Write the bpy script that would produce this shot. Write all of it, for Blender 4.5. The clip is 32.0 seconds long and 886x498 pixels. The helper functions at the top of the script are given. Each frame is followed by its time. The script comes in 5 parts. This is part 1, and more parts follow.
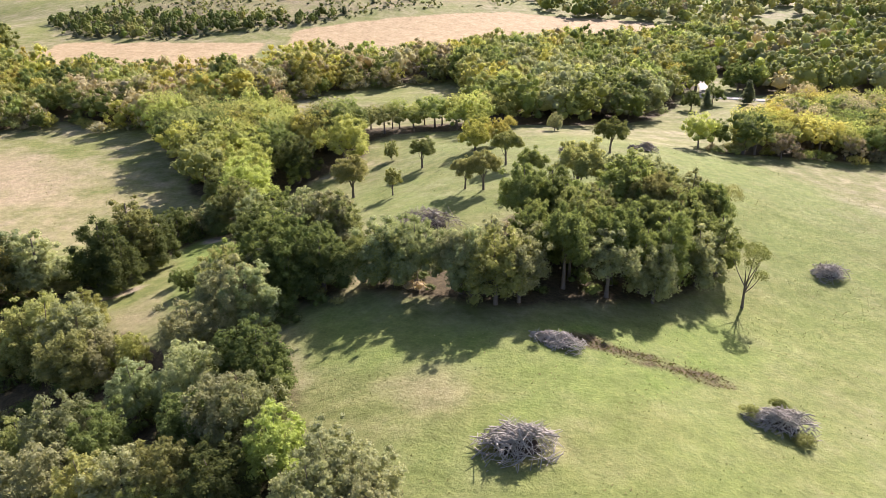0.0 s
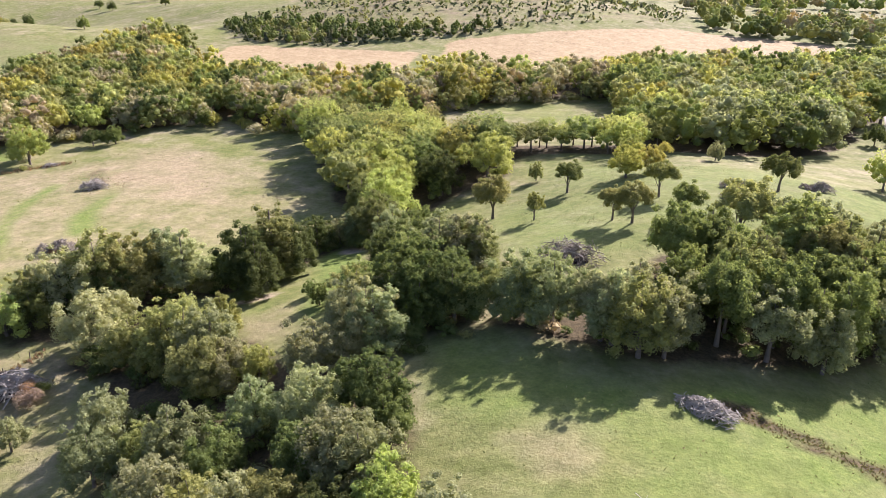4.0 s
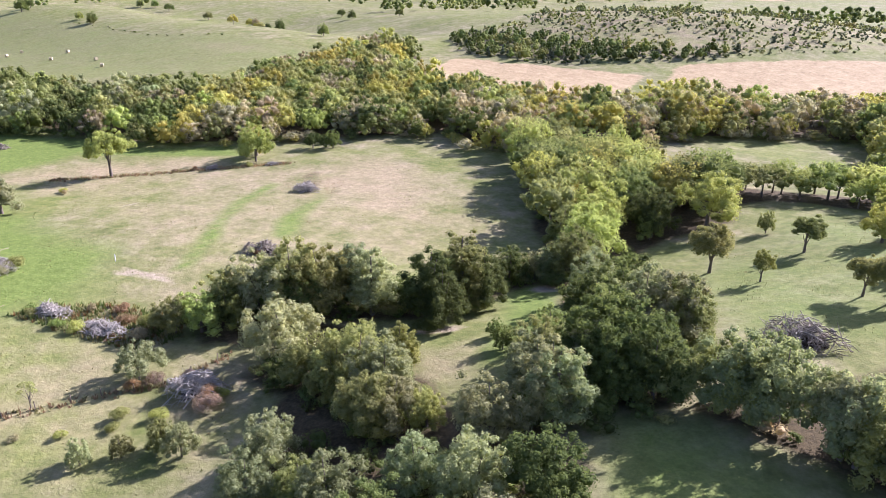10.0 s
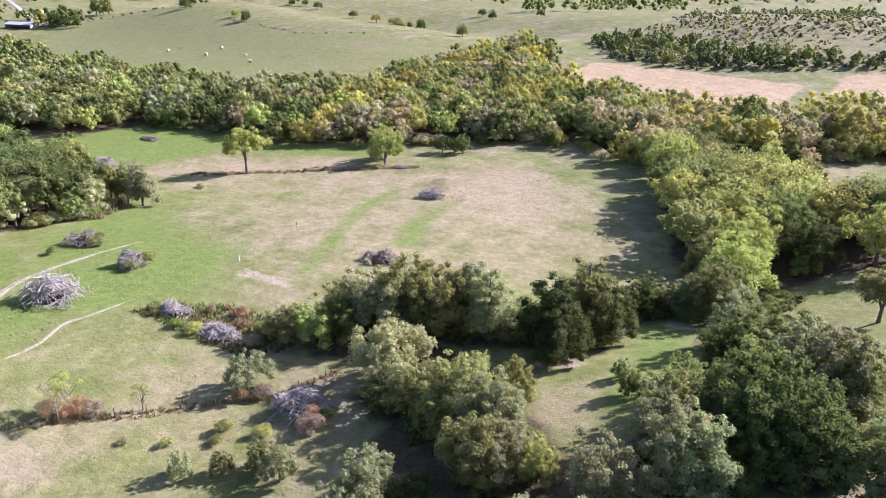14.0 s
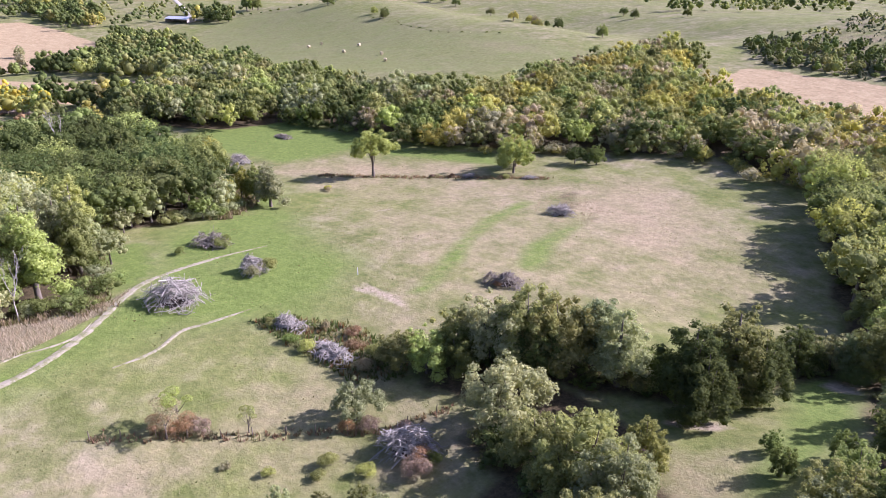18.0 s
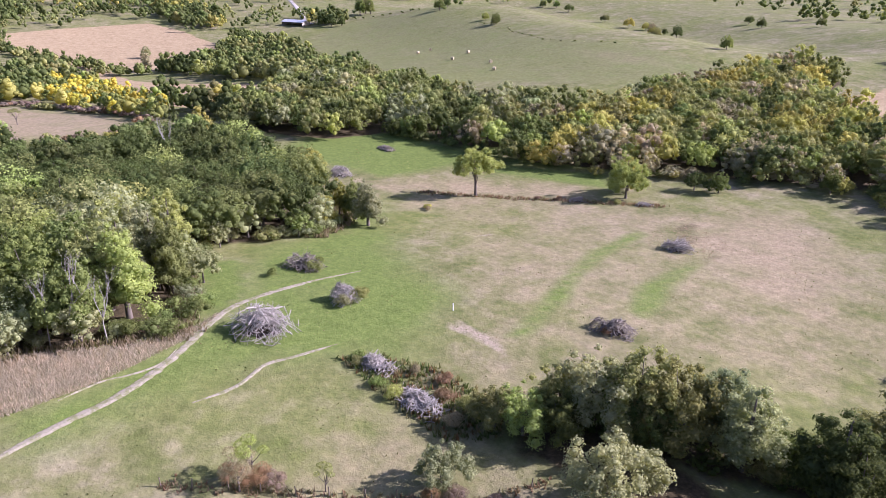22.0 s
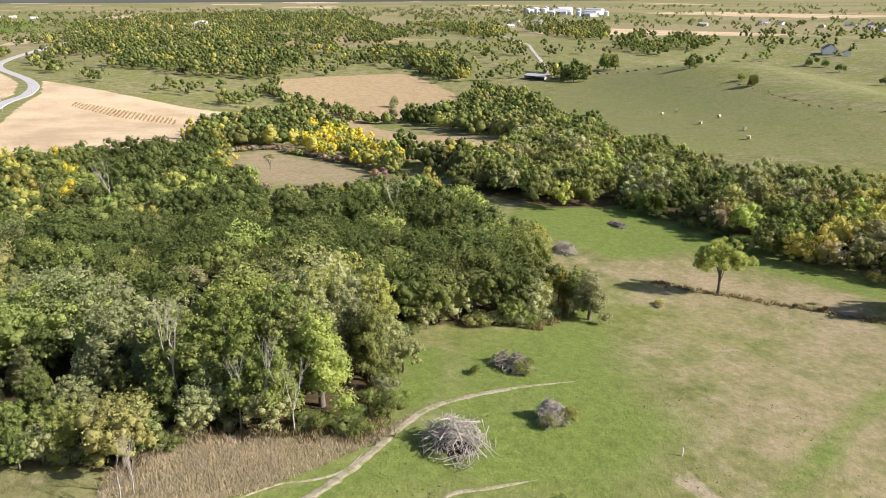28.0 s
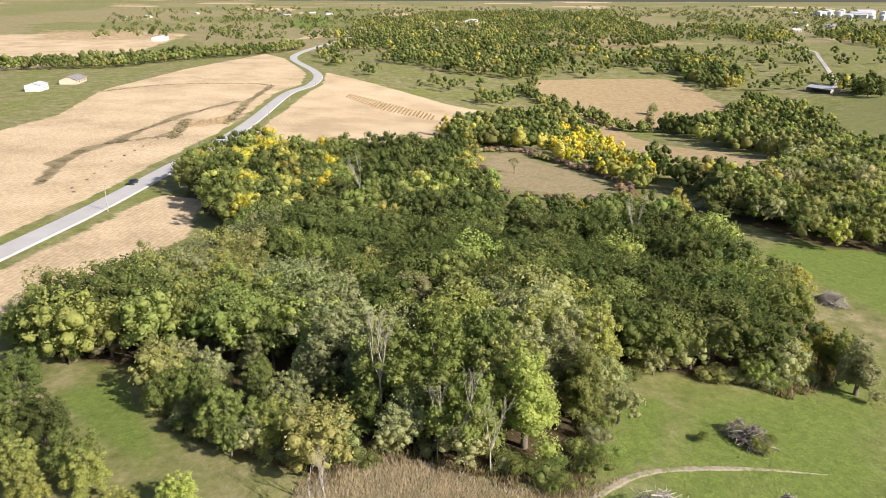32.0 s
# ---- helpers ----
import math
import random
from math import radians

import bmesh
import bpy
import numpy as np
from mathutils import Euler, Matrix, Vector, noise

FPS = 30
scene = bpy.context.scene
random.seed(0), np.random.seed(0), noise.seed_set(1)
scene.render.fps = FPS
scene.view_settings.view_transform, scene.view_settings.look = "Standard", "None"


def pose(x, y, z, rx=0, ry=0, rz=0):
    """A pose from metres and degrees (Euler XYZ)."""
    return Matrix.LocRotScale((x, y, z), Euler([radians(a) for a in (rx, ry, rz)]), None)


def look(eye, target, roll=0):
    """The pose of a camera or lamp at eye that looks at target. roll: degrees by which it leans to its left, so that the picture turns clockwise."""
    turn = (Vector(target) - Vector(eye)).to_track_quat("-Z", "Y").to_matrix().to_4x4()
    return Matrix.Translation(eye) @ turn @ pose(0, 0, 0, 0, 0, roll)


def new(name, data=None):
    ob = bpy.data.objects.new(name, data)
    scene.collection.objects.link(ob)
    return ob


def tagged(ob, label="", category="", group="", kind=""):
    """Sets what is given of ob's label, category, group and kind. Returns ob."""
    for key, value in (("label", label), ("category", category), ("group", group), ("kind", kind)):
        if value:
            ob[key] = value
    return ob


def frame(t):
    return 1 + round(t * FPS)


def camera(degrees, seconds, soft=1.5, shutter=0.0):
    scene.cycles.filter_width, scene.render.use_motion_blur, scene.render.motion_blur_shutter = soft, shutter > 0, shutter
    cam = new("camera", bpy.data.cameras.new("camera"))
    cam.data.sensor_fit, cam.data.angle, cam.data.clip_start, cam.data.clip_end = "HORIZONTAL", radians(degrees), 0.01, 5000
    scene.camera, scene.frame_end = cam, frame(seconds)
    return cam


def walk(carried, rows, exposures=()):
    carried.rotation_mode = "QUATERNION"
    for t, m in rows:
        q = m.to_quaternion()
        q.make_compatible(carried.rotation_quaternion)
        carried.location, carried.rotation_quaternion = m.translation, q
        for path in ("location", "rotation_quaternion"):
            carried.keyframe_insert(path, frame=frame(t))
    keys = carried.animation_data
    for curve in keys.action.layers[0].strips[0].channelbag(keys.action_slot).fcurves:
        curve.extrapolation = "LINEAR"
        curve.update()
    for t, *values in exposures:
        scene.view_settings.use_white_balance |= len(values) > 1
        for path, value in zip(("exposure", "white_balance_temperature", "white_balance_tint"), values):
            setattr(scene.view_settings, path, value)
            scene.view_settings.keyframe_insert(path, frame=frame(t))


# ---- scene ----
cam = camera(62.0, 32.0, soft=0.85)


PATH = [
    (0, 0.00, 0.00, 50.00, -0.00, -23.78, -0.78),
    (0.5, -0.07, 0.80, 50.06, 1.32, -23.69, -0.70),
    (1, -0.14, 1.60, 50.11, 2.75, -23.61, -0.58),
    (1.5, -0.22, 2.39, 50.17, 4.19, -23.49, -0.55),
    (2, -0.31, 3.16, 50.22, 5.62, -23.38, -0.43),
    (2.5, -0.41, 3.91, 50.27, 7.05, -23.26, -0.41),
    (3, -0.52, 4.64, 50.31, 8.50, -23.15, -0.33),
    (3.5, -0.64, 5.35, 50.35, 9.97, -23.05, -0.31),
    (5.5, -1.23, 8.10, 50.40, 15.67, -22.57, -0.03),
    (6, -1.49, 8.86, 50.39, 17.09, -22.48, -0.00),
    (6.5, -1.76, 9.63, 50.39, 18.52, -22.38, 0.02),
    (7, -2.04, 10.42, 50.37, 19.96, -22.27, 0.05),
    (7.5, -2.33, 11.23, 50.35, 21.28, -22.18, 0.18),
    (8, -2.61, 12.05, 50.33, 22.56, -22.10, 0.25),
    (8.5, -2.90, 12.90, 50.30, 23.90, -22.02, 0.33),
    (9, -3.20, 13.77, 50.27, 25.24, -21.94, 0.49),
    (9.5, -3.52, 14.66, 50.25, 26.56, -21.89, 0.51),
    (10, -3.84, 15.56, 50.23, 27.89, -21.86, 0.51),
    (10.5, -4.18, 16.45, 50.23, 29.23, -21.82, 0.49),
    (11, -4.54, 17.33, 50.25, 30.56, -21.80, 0.53),
    (11.5, -4.93, 18.20, 50.29, 31.89, -21.84, 0.51),
    (12, -5.36, 19.06, 50.34, 33.22, -21.86, 0.44),
    (12.5, -5.84, 19.91, 50.41, 34.55, -21.90, 0.43),
    (13, -6.35, 20.73, 50.48, 35.86, -21.92, 0.35),
    (13.5, -6.90, 21.54, 50.56, 37.16, -21.96, 0.35),
    (14, -7.47, 22.34, 50.65, 38.47, -22.01, 0.26),
    (14.5, -8.06, 23.14, 50.76, 39.79, -22.06, 0.26),
    (16.5, -10.98, 26.23, 51.45, 44.89, -22.20, 0.17),
    (17, -11.82, 27.00, 51.58, 46.17, -22.23, 0.16),
    (17.5, -12.70, 27.76, 51.70, 47.42, -22.28, 0.07),
    (18, -13.60, 28.53, 51.82, 48.72, -22.33, -0.07),
    (18.5, -14.55, 29.31, 51.94, 49.90, -22.43, 0.04),
    (19, -15.55, 30.11, 52.07, 50.51, -22.39, 0.02),
    (19.5, -16.59, 30.90, 52.21, 51.33, -22.42, -0.05),
    (20, -17.66, 31.68, 52.36, 52.45, -22.46, -0.12),
    (20.5, -18.77, 32.46, 52.52, 53.58, -22.50, -0.11),
    (21, -19.91, 33.23, 52.71, 54.67, -22.51, -0.14),
    (21.5, -21.08, 33.98, 52.93, 55.83, -22.36, -0.07),
    (22, -22.27, 34.71, 53.16, 56.96, -22.11, -0.13),
    (22.5, -23.48, 35.42, 53.40, 58.00, -21.91, -0.12),
    (23, -24.72, 36.11, 53.63, 59.12, -21.57, -0.16),
    (23.5, -25.98, 36.79, 53.86, 60.29, -21.16, -0.16),
    (24, -27.28, 37.46, 54.09, 61.49, -20.71, -0.23),
    (24.5, -28.60, 38.13, 54.31, 62.75, -20.32, -0.26),
    (25, -29.94, 38.79, 54.52, 64.07, -19.84, -0.32),
    (25.5, -31.30, 39.43, 54.74, 65.62, -19.44, -0.39),
    (27.5, -36.60, 41.75, 55.68, 72.81, -18.56, -0.38),
    (28, -37.74, 42.20, 55.91, 75.12, -18.45, -0.30),
    (28.5, -38.85, 42.63, 56.13, 77.45, -18.52, -0.25),
    (29, -39.93, 43.05, 56.34, 79.84, -18.52, -0.21),
    (29.5, -41.01, 43.46, 56.53, 82.24, -18.54, -0.12),
    (30, -42.09, 43.85, 56.69, 84.67, -18.53, -0.01),
    (30.5, -43.20, 44.23, 56.86, 87.11, -18.54, 0.06),
    (31, -44.36, 44.60, 57.04, 89.57, -18.58, 0.20),
    (31.5, -45.57, 44.97, 57.22, 92.10, -18.51, 0.10),
    (32, -46.79, 45.33, 57.41, 94.65, -18.48, 0.19),
]
walk(cam, [(t, Matrix.Translation((x, y, z)) @ pose(0, 0, 0, 0, 0, a) @ pose(0, 0, 0, 90 + b, 0, 0) @ pose(0, 0, 0, 0, 0, c))
           for t, x, y, z, a, b, c in PATH], exposures=[(0, 1.40, 6000, 27), (7, 1.47, 5520, 31), (13, 1.41, 5280, 36), (23, 1.02, 5280, 42), (26, 0.95, 5600, 32), (28, 0.88, 6050, 19), (32, 0.83, 6250, 17)])

# ---- world and sun ----
SUN_AZ, SUN_EL = 29.0, 31.0          # degrees from +y towards +x, and above the horizon
world = bpy.data.worlds.new("sky")
scene.world = world
world.use_nodes = True
wn = world.node_tree
sky = wn.nodes.new("ShaderNodeTexSky")
sky.sky_type = "NISHITA"
sky.sun_disc = False
sky.sun_elevation, sky.sun_rotation = radians(SUN_EL), radians(SUN_AZ)
sky.air_density, sky.dust_density = 1.0, 2.0
back = wn.nodes["Background"]
back.inputs["Strength"].default_value = 0.075
wn.links.new(sky.outputs[0], back.inputs["Color"])
sun = new("sun", bpy.data.lights.new("sun", "SUN"))
sun.data.energy, sun.data.angle, sun.data.color = 5.0, radians(0.6), (1.0, 0.93, 0.82)
sa, se = radians(SUN_AZ), radians(SUN_EL)
sun.matrix_world = look((0, 0, 200), Vector((0, 0, 200)) - Vector((math.sin(sa) * math.cos(se), math.cos(sa) * math.cos(se), math.sin(se))))

# ---- materials ----


def material(name, rough=0.9, spec=0.2):
    m = bpy.data.materials.new(name)
    m.use_nodes = True
    b = m.node_tree.nodes["Principled BSDF"]
    b.inputs["Roughness"].default_value = rough
    b.inputs["Specular IOR Level"].default_value = spec
    return m, m.node_tree, b


def node(nt, kind, **kw):
    n = nt.nodes.new(kind)
    for k, v in kw.items():
        if k in n.inputs:
            n.inputs[k].default_value = v
    return n


def noise_tex(nt, vec, scale, detail=4.0, rough=0.6):
    n = node(nt, "ShaderNodeTexNoise", Scale=scale, Detail=detail, Roughness=rough)
    nt.links.new(vec, n.inputs["Vector"])
    return n.outputs["Fac"]


def ramp(nt, fac, stops):
    r = nt.nodes.new("ShaderNodeValToRGB")
    el = r.color_ramp.elements
    while len(el) < len(stops):
        el.new(0.5)
    for e, (p, c) in zip(el, stops):
        e.position, e.color = p, (*c, 1) if len(c) == 3 else c
    nt.links.new(fac, r.inputs[0])
    return r.outputs[0]


def mix(nt, fac, a, b, kind="MIX"):
    m = nt.nodes.new("ShaderNodeMix")
    m.data_type, m.blend_type = "RGBA", kind
    for sock, v in ((m.inputs[0], fac), (m.inputs[6], a), (m.inputs[7], b)):
        if isinstance(v, (int, float)):
            sock.default_value = v
        elif isinstance(v, tuple):
            sock.default_value = (*v, 1)
        else:
            nt.links.new(v, sock)
    return m.outputs[2]


def math_node(nt, op, a, b):
    m = nt.nodes.new("ShaderNodeMath")
    m.operation = op
    for sock, v in ((m.inputs[0], a), (m.inputs[1], b)):
        if isinstance(v, (int, float)):
            sock.default_value = v
        else:
            nt.links.new(v, sock)
    return m.outputs[0]


def bump(nt, b, height, strength, distance):
    n = node(nt, "ShaderNodeBump", Strength=strength, Distance=distance)
    nt.links.new(height, n.inputs["Height"])
    nt.links.new(n.outputs[0], b.inputs["Normal"])


def simple(name, colour, rough=0.8, spec=0.3, vary=0.25, scale=1.5, metal=0.0):
    """A plain surface with grain and broad stains."""
    m, nt, b = material(name, rough, spec)
    co = nt.nodes.new("ShaderNodeTexCoord").outputs["Object"]
    f = math_node(nt, "ADD", noise_tex(nt, co, scale * 8), noise_tex(nt, co, scale * 0.4))
    lo = tuple(c * (1 - vary) for c in colour)
    hi = tuple(min(1, c * (1 + vary)) for c in colour)
    nt.links.new(ramp(nt, math_node(nt, "MULTIPLY", f, 0.5), [(0.3, lo), (0.7, hi)]), b.inputs["Base Color"])
    b.inputs["Metallic"].default_value = metal
    return m


def leaf_material(name, joined):
    m, nt, b = material(name, 0.85, 0.08)
    geo = nt.nodes.new("ShaderNodeNewGeometry")
    if joined:
        src = nt.nodes.new("ShaderNodeAttribute")
        src.attribute_name = "tint"
        col = src.outputs["Color"]
    else:
        col = nt.nodes.new("ShaderNodeObjectInfo").outputs["Color"]
    vary = ramp(nt, geo.outputs["Random Per Island"], [(0.0, (0.86, 0.88, 0.84)), (0.5, (0.98, 0.99, 0.97)), (1.0, (1.12, 1.11, 1.09))])
    col = mix(nt, 1.0, col, vary, "MULTIPLY")
    pos = nt.nodes.new("ShaderNodeNewGeometry").outputs["Position"]
    patch = ramp(nt, noise_tex(nt, pos, 0.45, 3), [(0.3, (0.84, 0.86, 0.82)), (0.7, (1.15, 1.13, 1.08))])
    col = mix(nt, 1.0, col, patch, "MULTIPLY")
    leafy = noise_tex(nt, pos, 2.6, 5, 0.75)
    col = mix(nt, 1.0, col, ramp(nt, leafy, [(0.32, (0.80, 0.82, 0.78)), (0.5, (1.0, 1.0, 1.0)), (0.68, (1.18, 1.17, 1.14))]), "MULTIPLY")
    bump(nt, b, leafy, 0.5, 0.25)
    nt.links.new(col, b.inputs["Base Color"])
    tr = nt.nodes.new("ShaderNodeBsdfTranslucent")
    nt.links.new(mix(nt, 1.0, col, (1.32, 1.30, 1.0), "MULTIPLY"), tr.inputs["Color"])
    ms = node(nt, "ShaderNodeMixShader", Fac=0.45)
    nt.links.new(b.outputs[0], ms.inputs[1])
    nt.links.new(tr.outputs[0], ms.inputs[2])
    nt.links.new(ms.outputs[0], nt.nodes["Material Output"].inputs["Surface"])
    return m


LEAF, LEAF_JOINED = leaf_material("foliage", False), leaf_material("woodland_foliage", True)
BARK = simple("bark", (0.17, 0.14, 0.11), 0.95, 0.1, 0.35, 2)
PALE_BARK = simple("pale_dead_wood", (0.38, 0.34, 0.29), 0.9, 0.15, 0.25, 2)
BRUSH = simple("weathered_brush_wood", (0.355, 0.322, 0.268), 0.95, 0.1, 0.45, 1.2)
BRUSH_PALE = simple("bleached_brush_wood", (0.37, 0.335, 0.28), 0.95, 0.1, 0.35, 1.2)
BRUSH_DARK = simple("dark_rotting_brush_wood", (0.27, 0.232, 0.185), 0.95, 0.1, 0.45, 1.2)
# near-black colour painted in for the shaded inside of brush piles
CORE_SHADE = simple("shade_dark_core", (0.07, 0.055, 0.045), 1.0, 0.05, 0.4, 2)


def ground_material():
    m, nt, b = material("pasture_and_fields", 0.95, 0.1)
    pos = nt.nodes.new("ShaderNodeNewGeometry").outputs["Position"]
    def mask(name):
        a = nt.nodes.new("ShaderNodeAttribute")
        a.attribute_name = name
        s = nt.nodes.new("ShaderNodeSeparateColor")
        nt.links.new(a.outputs["Color"], s.inputs[0])
        return s.outputs
    cover, soil = mask("cover"), mask("soil")
    fine = noise_tex(nt, pos, 2.2, 6, 0.7)
    mid = noise_tex(nt, pos, 0.22, 5, 0.65)
    broad = noise_tex(nt, pos, 0.028, 4, 0.6)
    patch = noise_tex(nt, pos, 0.10, 6, 0.7)
    grass = ramp(nt, math_node(nt, "ADD", math_node(nt, "MULTIPLY", mid, 0.5), math_node(nt, "MULTIPLY", patch, 0.5)), [(0.38, (0.128, 0.140, 0.044)), (0.50, (0.196, 0.186, 0.082)), (0.62, (0.295, 0.250, 0.155))])
    green = ramp(nt, mid, [(0.30, (0.120, 0.150, 0.032)), (0.70, (0.196, 0.210, 0.056))])
    grass = mix(nt, ramp(nt, broad, [(0.42, (0, 0, 0)), (0.62, (0.65, 0.65, 0.65))]), grass, green)
    def soft(fac, lo=0.35, hi=0.65):
        f = math_node(nt, "ADD", fac, math_node(nt, "MULTIPLY", math_node(nt, "SUBTRACT", patch, 0.5), 1.1))
        return ramp(nt, f, [(lo, (0, 0, 0)), (hi, (1, 1, 1))])
    dry = ramp(nt, fine, [(0.3, (0.245, 0.186, 0.108)), (0.7, (0.355, 0.288, 0.178))])
    col = mix(nt, soft(cover[2], 0.3, 0.9), grass, dry)
    lush = ramp(nt, fine, [(0.3, (0.104, 0.148, 0.030)), (0.7, (0.172, 0.212, 0.052))])
    col = mix(nt, soft(cover[1], 0.3, 0.85), col, lush)
    earth = ramp(nt, fine, [(0.3, (0.25, 0.20, 0.13)), (0.7, (0.40, 0.335, 0.235))])
    col = mix(nt, soft(soil[0]), col, earth)
    # dark floor colour: woods litter, and tree shade where the mask paints it
    litter_shade = ramp(nt, fine, [(0.3, (0.045, 0.036, 0.02)), (0.7, (0.125, 0.095, 0.05))])
    col = mix(nt, soft(soil[1]), col, litter_shade)
    # stubble in drilled rows that follow the slope
    wv = node(nt, "ShaderNodeTexWave", Scale=0.22, Distortion=6.0, Detail=2.0)
    wv.inputs["Detail Scale"].default_value = 0.12
    wv.bands_direction = "Y"
    nt.links.new(pos, wv.inputs["Vector"])
    stub = ramp(nt, math_node(nt, "ADD", math_node(nt, "MULTIPLY", wv.outputs["Fac"], 0.10), math_node(nt, "MULTIPLY", broad, 0.95)),
                [(0.36, (0.34, 0.255, 0.155)), (0.52, (0.50, 0.385, 0.245)), (0.68, (0.60, 0.475, 0.32))])
    stub = mix(nt, 0.35, stub, ramp(nt, fine, [(0.3, (0.32, 0.235, 0.14)), (0.7, (0.60, 0.475, 0.32))]))
    col = mix(nt, soft(cover[0], 0.4, 0.6), col, stub)
    plough = ramp(nt, mid, [(0.3, (0.290, 0.212, 0.115)), (0.7, (0.41, 0.315, 0.180))])
    col = mix(nt, soft(soil[2], 0.4, 0.6), col, plough)
    col = mix(nt, 1.0, col, ramp(nt, noise_tex(nt, pos, 0.7, 7, 0.75), [(0.3, (0.70, 0.73, 0.66)), (0.7, (1.30, 1.27, 1.24))]), "MULTIPLY")
    nt.links.new(col, b.inputs["Base Color"])
    bump(nt, b, math_node(nt, "ADD", fine, mid), 0.45, 0.5)
    return m


GROUND = ground_material()
ASPHALT = simple("grey_asphalt", (0.40, 0.39, 0.365), 0.95, 0.08, 0.12, 0.4)


def track_material():
    """Trodden dust, broken by grass."""
    m, nt, b = material("pale_trodden_dust", 0.95, 0.1)
    co = nt.nodes.new("ShaderNodeTexCoord").outputs["Object"]
    dust = ramp(nt, noise_tex(nt, co, 3.0, 5), [(0.3, (0.26, 0.225, 0.155)), (0.7, (0.36, 0.315, 0.23))])
    turf = ramp(nt, noise_tex(nt, co, 2.2, 5), [(0.3, (0.13, 0.145, 0.045)), (0.7, (0.22, 0.21, 0.095))])
    nt.links.new(mix(nt, ramp(nt, noise_tex(nt, co, 0.9, 6, 0.75), [(0.44, (0, 0, 0)), (0.58, (0.9, 0.9, 0.9))]), dust, turf), b.inputs["Base Color"])
    return m


TRACK = track_material()
GRAVEL = simple("pale_gravel", (0.42, 0.385, 0.32), 0.95, 0.1, 0.2, 0.6)
WHITE_WALL = simple("white_siding", (0.78, 0.77, 0.74), 0.7, 0.3, 0.06, 0.5)
PALE_STEEL = simple("pale_painted_steel", (0.55, 0.55, 0.54), 0.6, 0.3, 0.1, 0.3)
GREY_ROOF = simple("grey_shingles", (0.22, 0.21, 0.20), 0.9, 0.2, 0.2, 0.8)
TAN_WALL = simple("tan_siding", (0.50, 0.42, 0.32), 0.8, 0.2, 0.12, 0.5)
RED_WALL = simple("red_barn_boards", (0.28, 0.05, 0.035), 0.8, 0.2, 0.2, 0.5)
TIN = simple("galvanised_roof", (0.62, 0.62, 0.61), 0.45, 0.5, 0.1, 0.4, 0.3)
DARK = simple("dark_opening", (0.02, 0.02, 0.022), 0.6, 0.3, 0.2, 0.5)
STRAW = simple("straw", (0.55, 0.45, 0.27), 0.95, 0.1, 0.25, 2)
POST = simple("fence_post_wood", (0.20, 0.16, 0.12), 0.95, 0.1, 0.3, 2)
CAR_PAINT = simple("black_car_paint", (0.015, 0.016, 0.018), 0.3, 0.6, 0.1, 0.5)
TYRE = simple("black_rubber", (0.02, 0.02, 0.02), 0.9, 0.2, 0.1, 1)
GLASS = simple("dark_window_glass", (0.03, 0.035, 0.04), 0.08, 0.6, 0.05, 0.5)

# ---- helpers for meshes ----
rng = np.random.default_rng(7)


def mesh_of(name, verts, faces, mats=(), smooth=False):
    me = bpy.data.meshes.new(name)
    verts, faces = np.asarray(verts, np.float32), np.asarray(faces, np.int32)
    k = faces.shape[1]
    me.vertices.add(len(verts))
    me.vertices.foreach_set("co", verts.ravel())
    me.loops.add(faces.size)
    me.loops.foreach_set("vertex_index", faces.ravel())
    me.polygons.add(len(faces))
    me.polygons.foreach_set("loop_start", np.arange(0, faces.size, k, dtype=np.int32))
    me.polygons.foreach_set("use_smooth", np.full(len(faces), smooth) if isinstance(smooth, bool) else np.asarray(smooth, bool))
    for m in mats:
        me.materials.append(m)
    me.update(calc_edges=True)
    return me


def point_colour(me, name, rgb):
    a = me.attributes.new(name, "FLOAT_COLOR", "POINT")
    rgba = np.ones((len(rgb), 4), np.float32)
    rgba[:, :3] = rgb
    a.data.foreach_set("color", rgba.ravel())


def part(name, bm, mat, parent, label=""):
    me = bpy.data.meshes.new(name)
    bm.to_mesh(me)
    bm.free()
    me.materials.append(mat)
    ob = new(name, me)
    ob.parent = parent
    if label:
        ob["label"] = label
    return ob


def child(name, me, parent, m=None, label=""):
    ob = new(name, me)
    ob.parent = parent
    if m is not None:
        ob.matrix_basis = m
    if label:
        ob["label"] = label
    return ob


def inside(poly, x, y):
    r = np.zeros(np.shape(x), bool)
    for (ax, ay), (bx, by) in zip(poly, poly[1:] + poly[:1]):
        if ay == by:
            continue
        r ^= ((ay > y) != (by > y)) & (x < (bx - ax) * (y - ay) / (by - ay) + ax)
    return r


def line_dist(line, x, y):
    d = np.full(np.shape(x), 1e9)
    for (ax, ay), (bx, by) in zip(line, line[1:]):
        dx, dy = bx - ax, by - ay
        s = np.clip(((x - ax) * dx + (y - ay) * dy) / (dx * dx + dy * dy), 0, 1)
        d = np.minimum(d, np.hypot(x - ax - s * dx, y - ay - s * dy))
    return d


def area_mask(poly, x, y, soft):
    """1 inside the outline, 0 outside, with an edge that many metres wide."""
    d = line_dist(poly + poly[:1], x, y)
    return np.clip(0.5 + np.where(inside(poly, x, y), d, -d) / soft, 0, 1)


def smooth_line(pts, step):
    """A curve through the points, every step metres or so."""
    out = []
    p = [pts[0]] + list(pts) + [pts[-1]]
    for i in range(1, len(p) - 2):
        a, b, c, d = (np.array(q, float) for q in p[i - 1:i + 3])
        n = max(1, int(np.hypot(*(c - b)) / step))
        for k in range(n):
            t = k / n
            out.append(0.5 * (2 * b + (c - a) * t + (2 * a - 5 * b + 4 * c - d) * t * t + (3 * b - a - 3 * c + d) * t ** 3))
    out.append(np.array(pts[-1], float))
    return [tuple(q) for q in out]


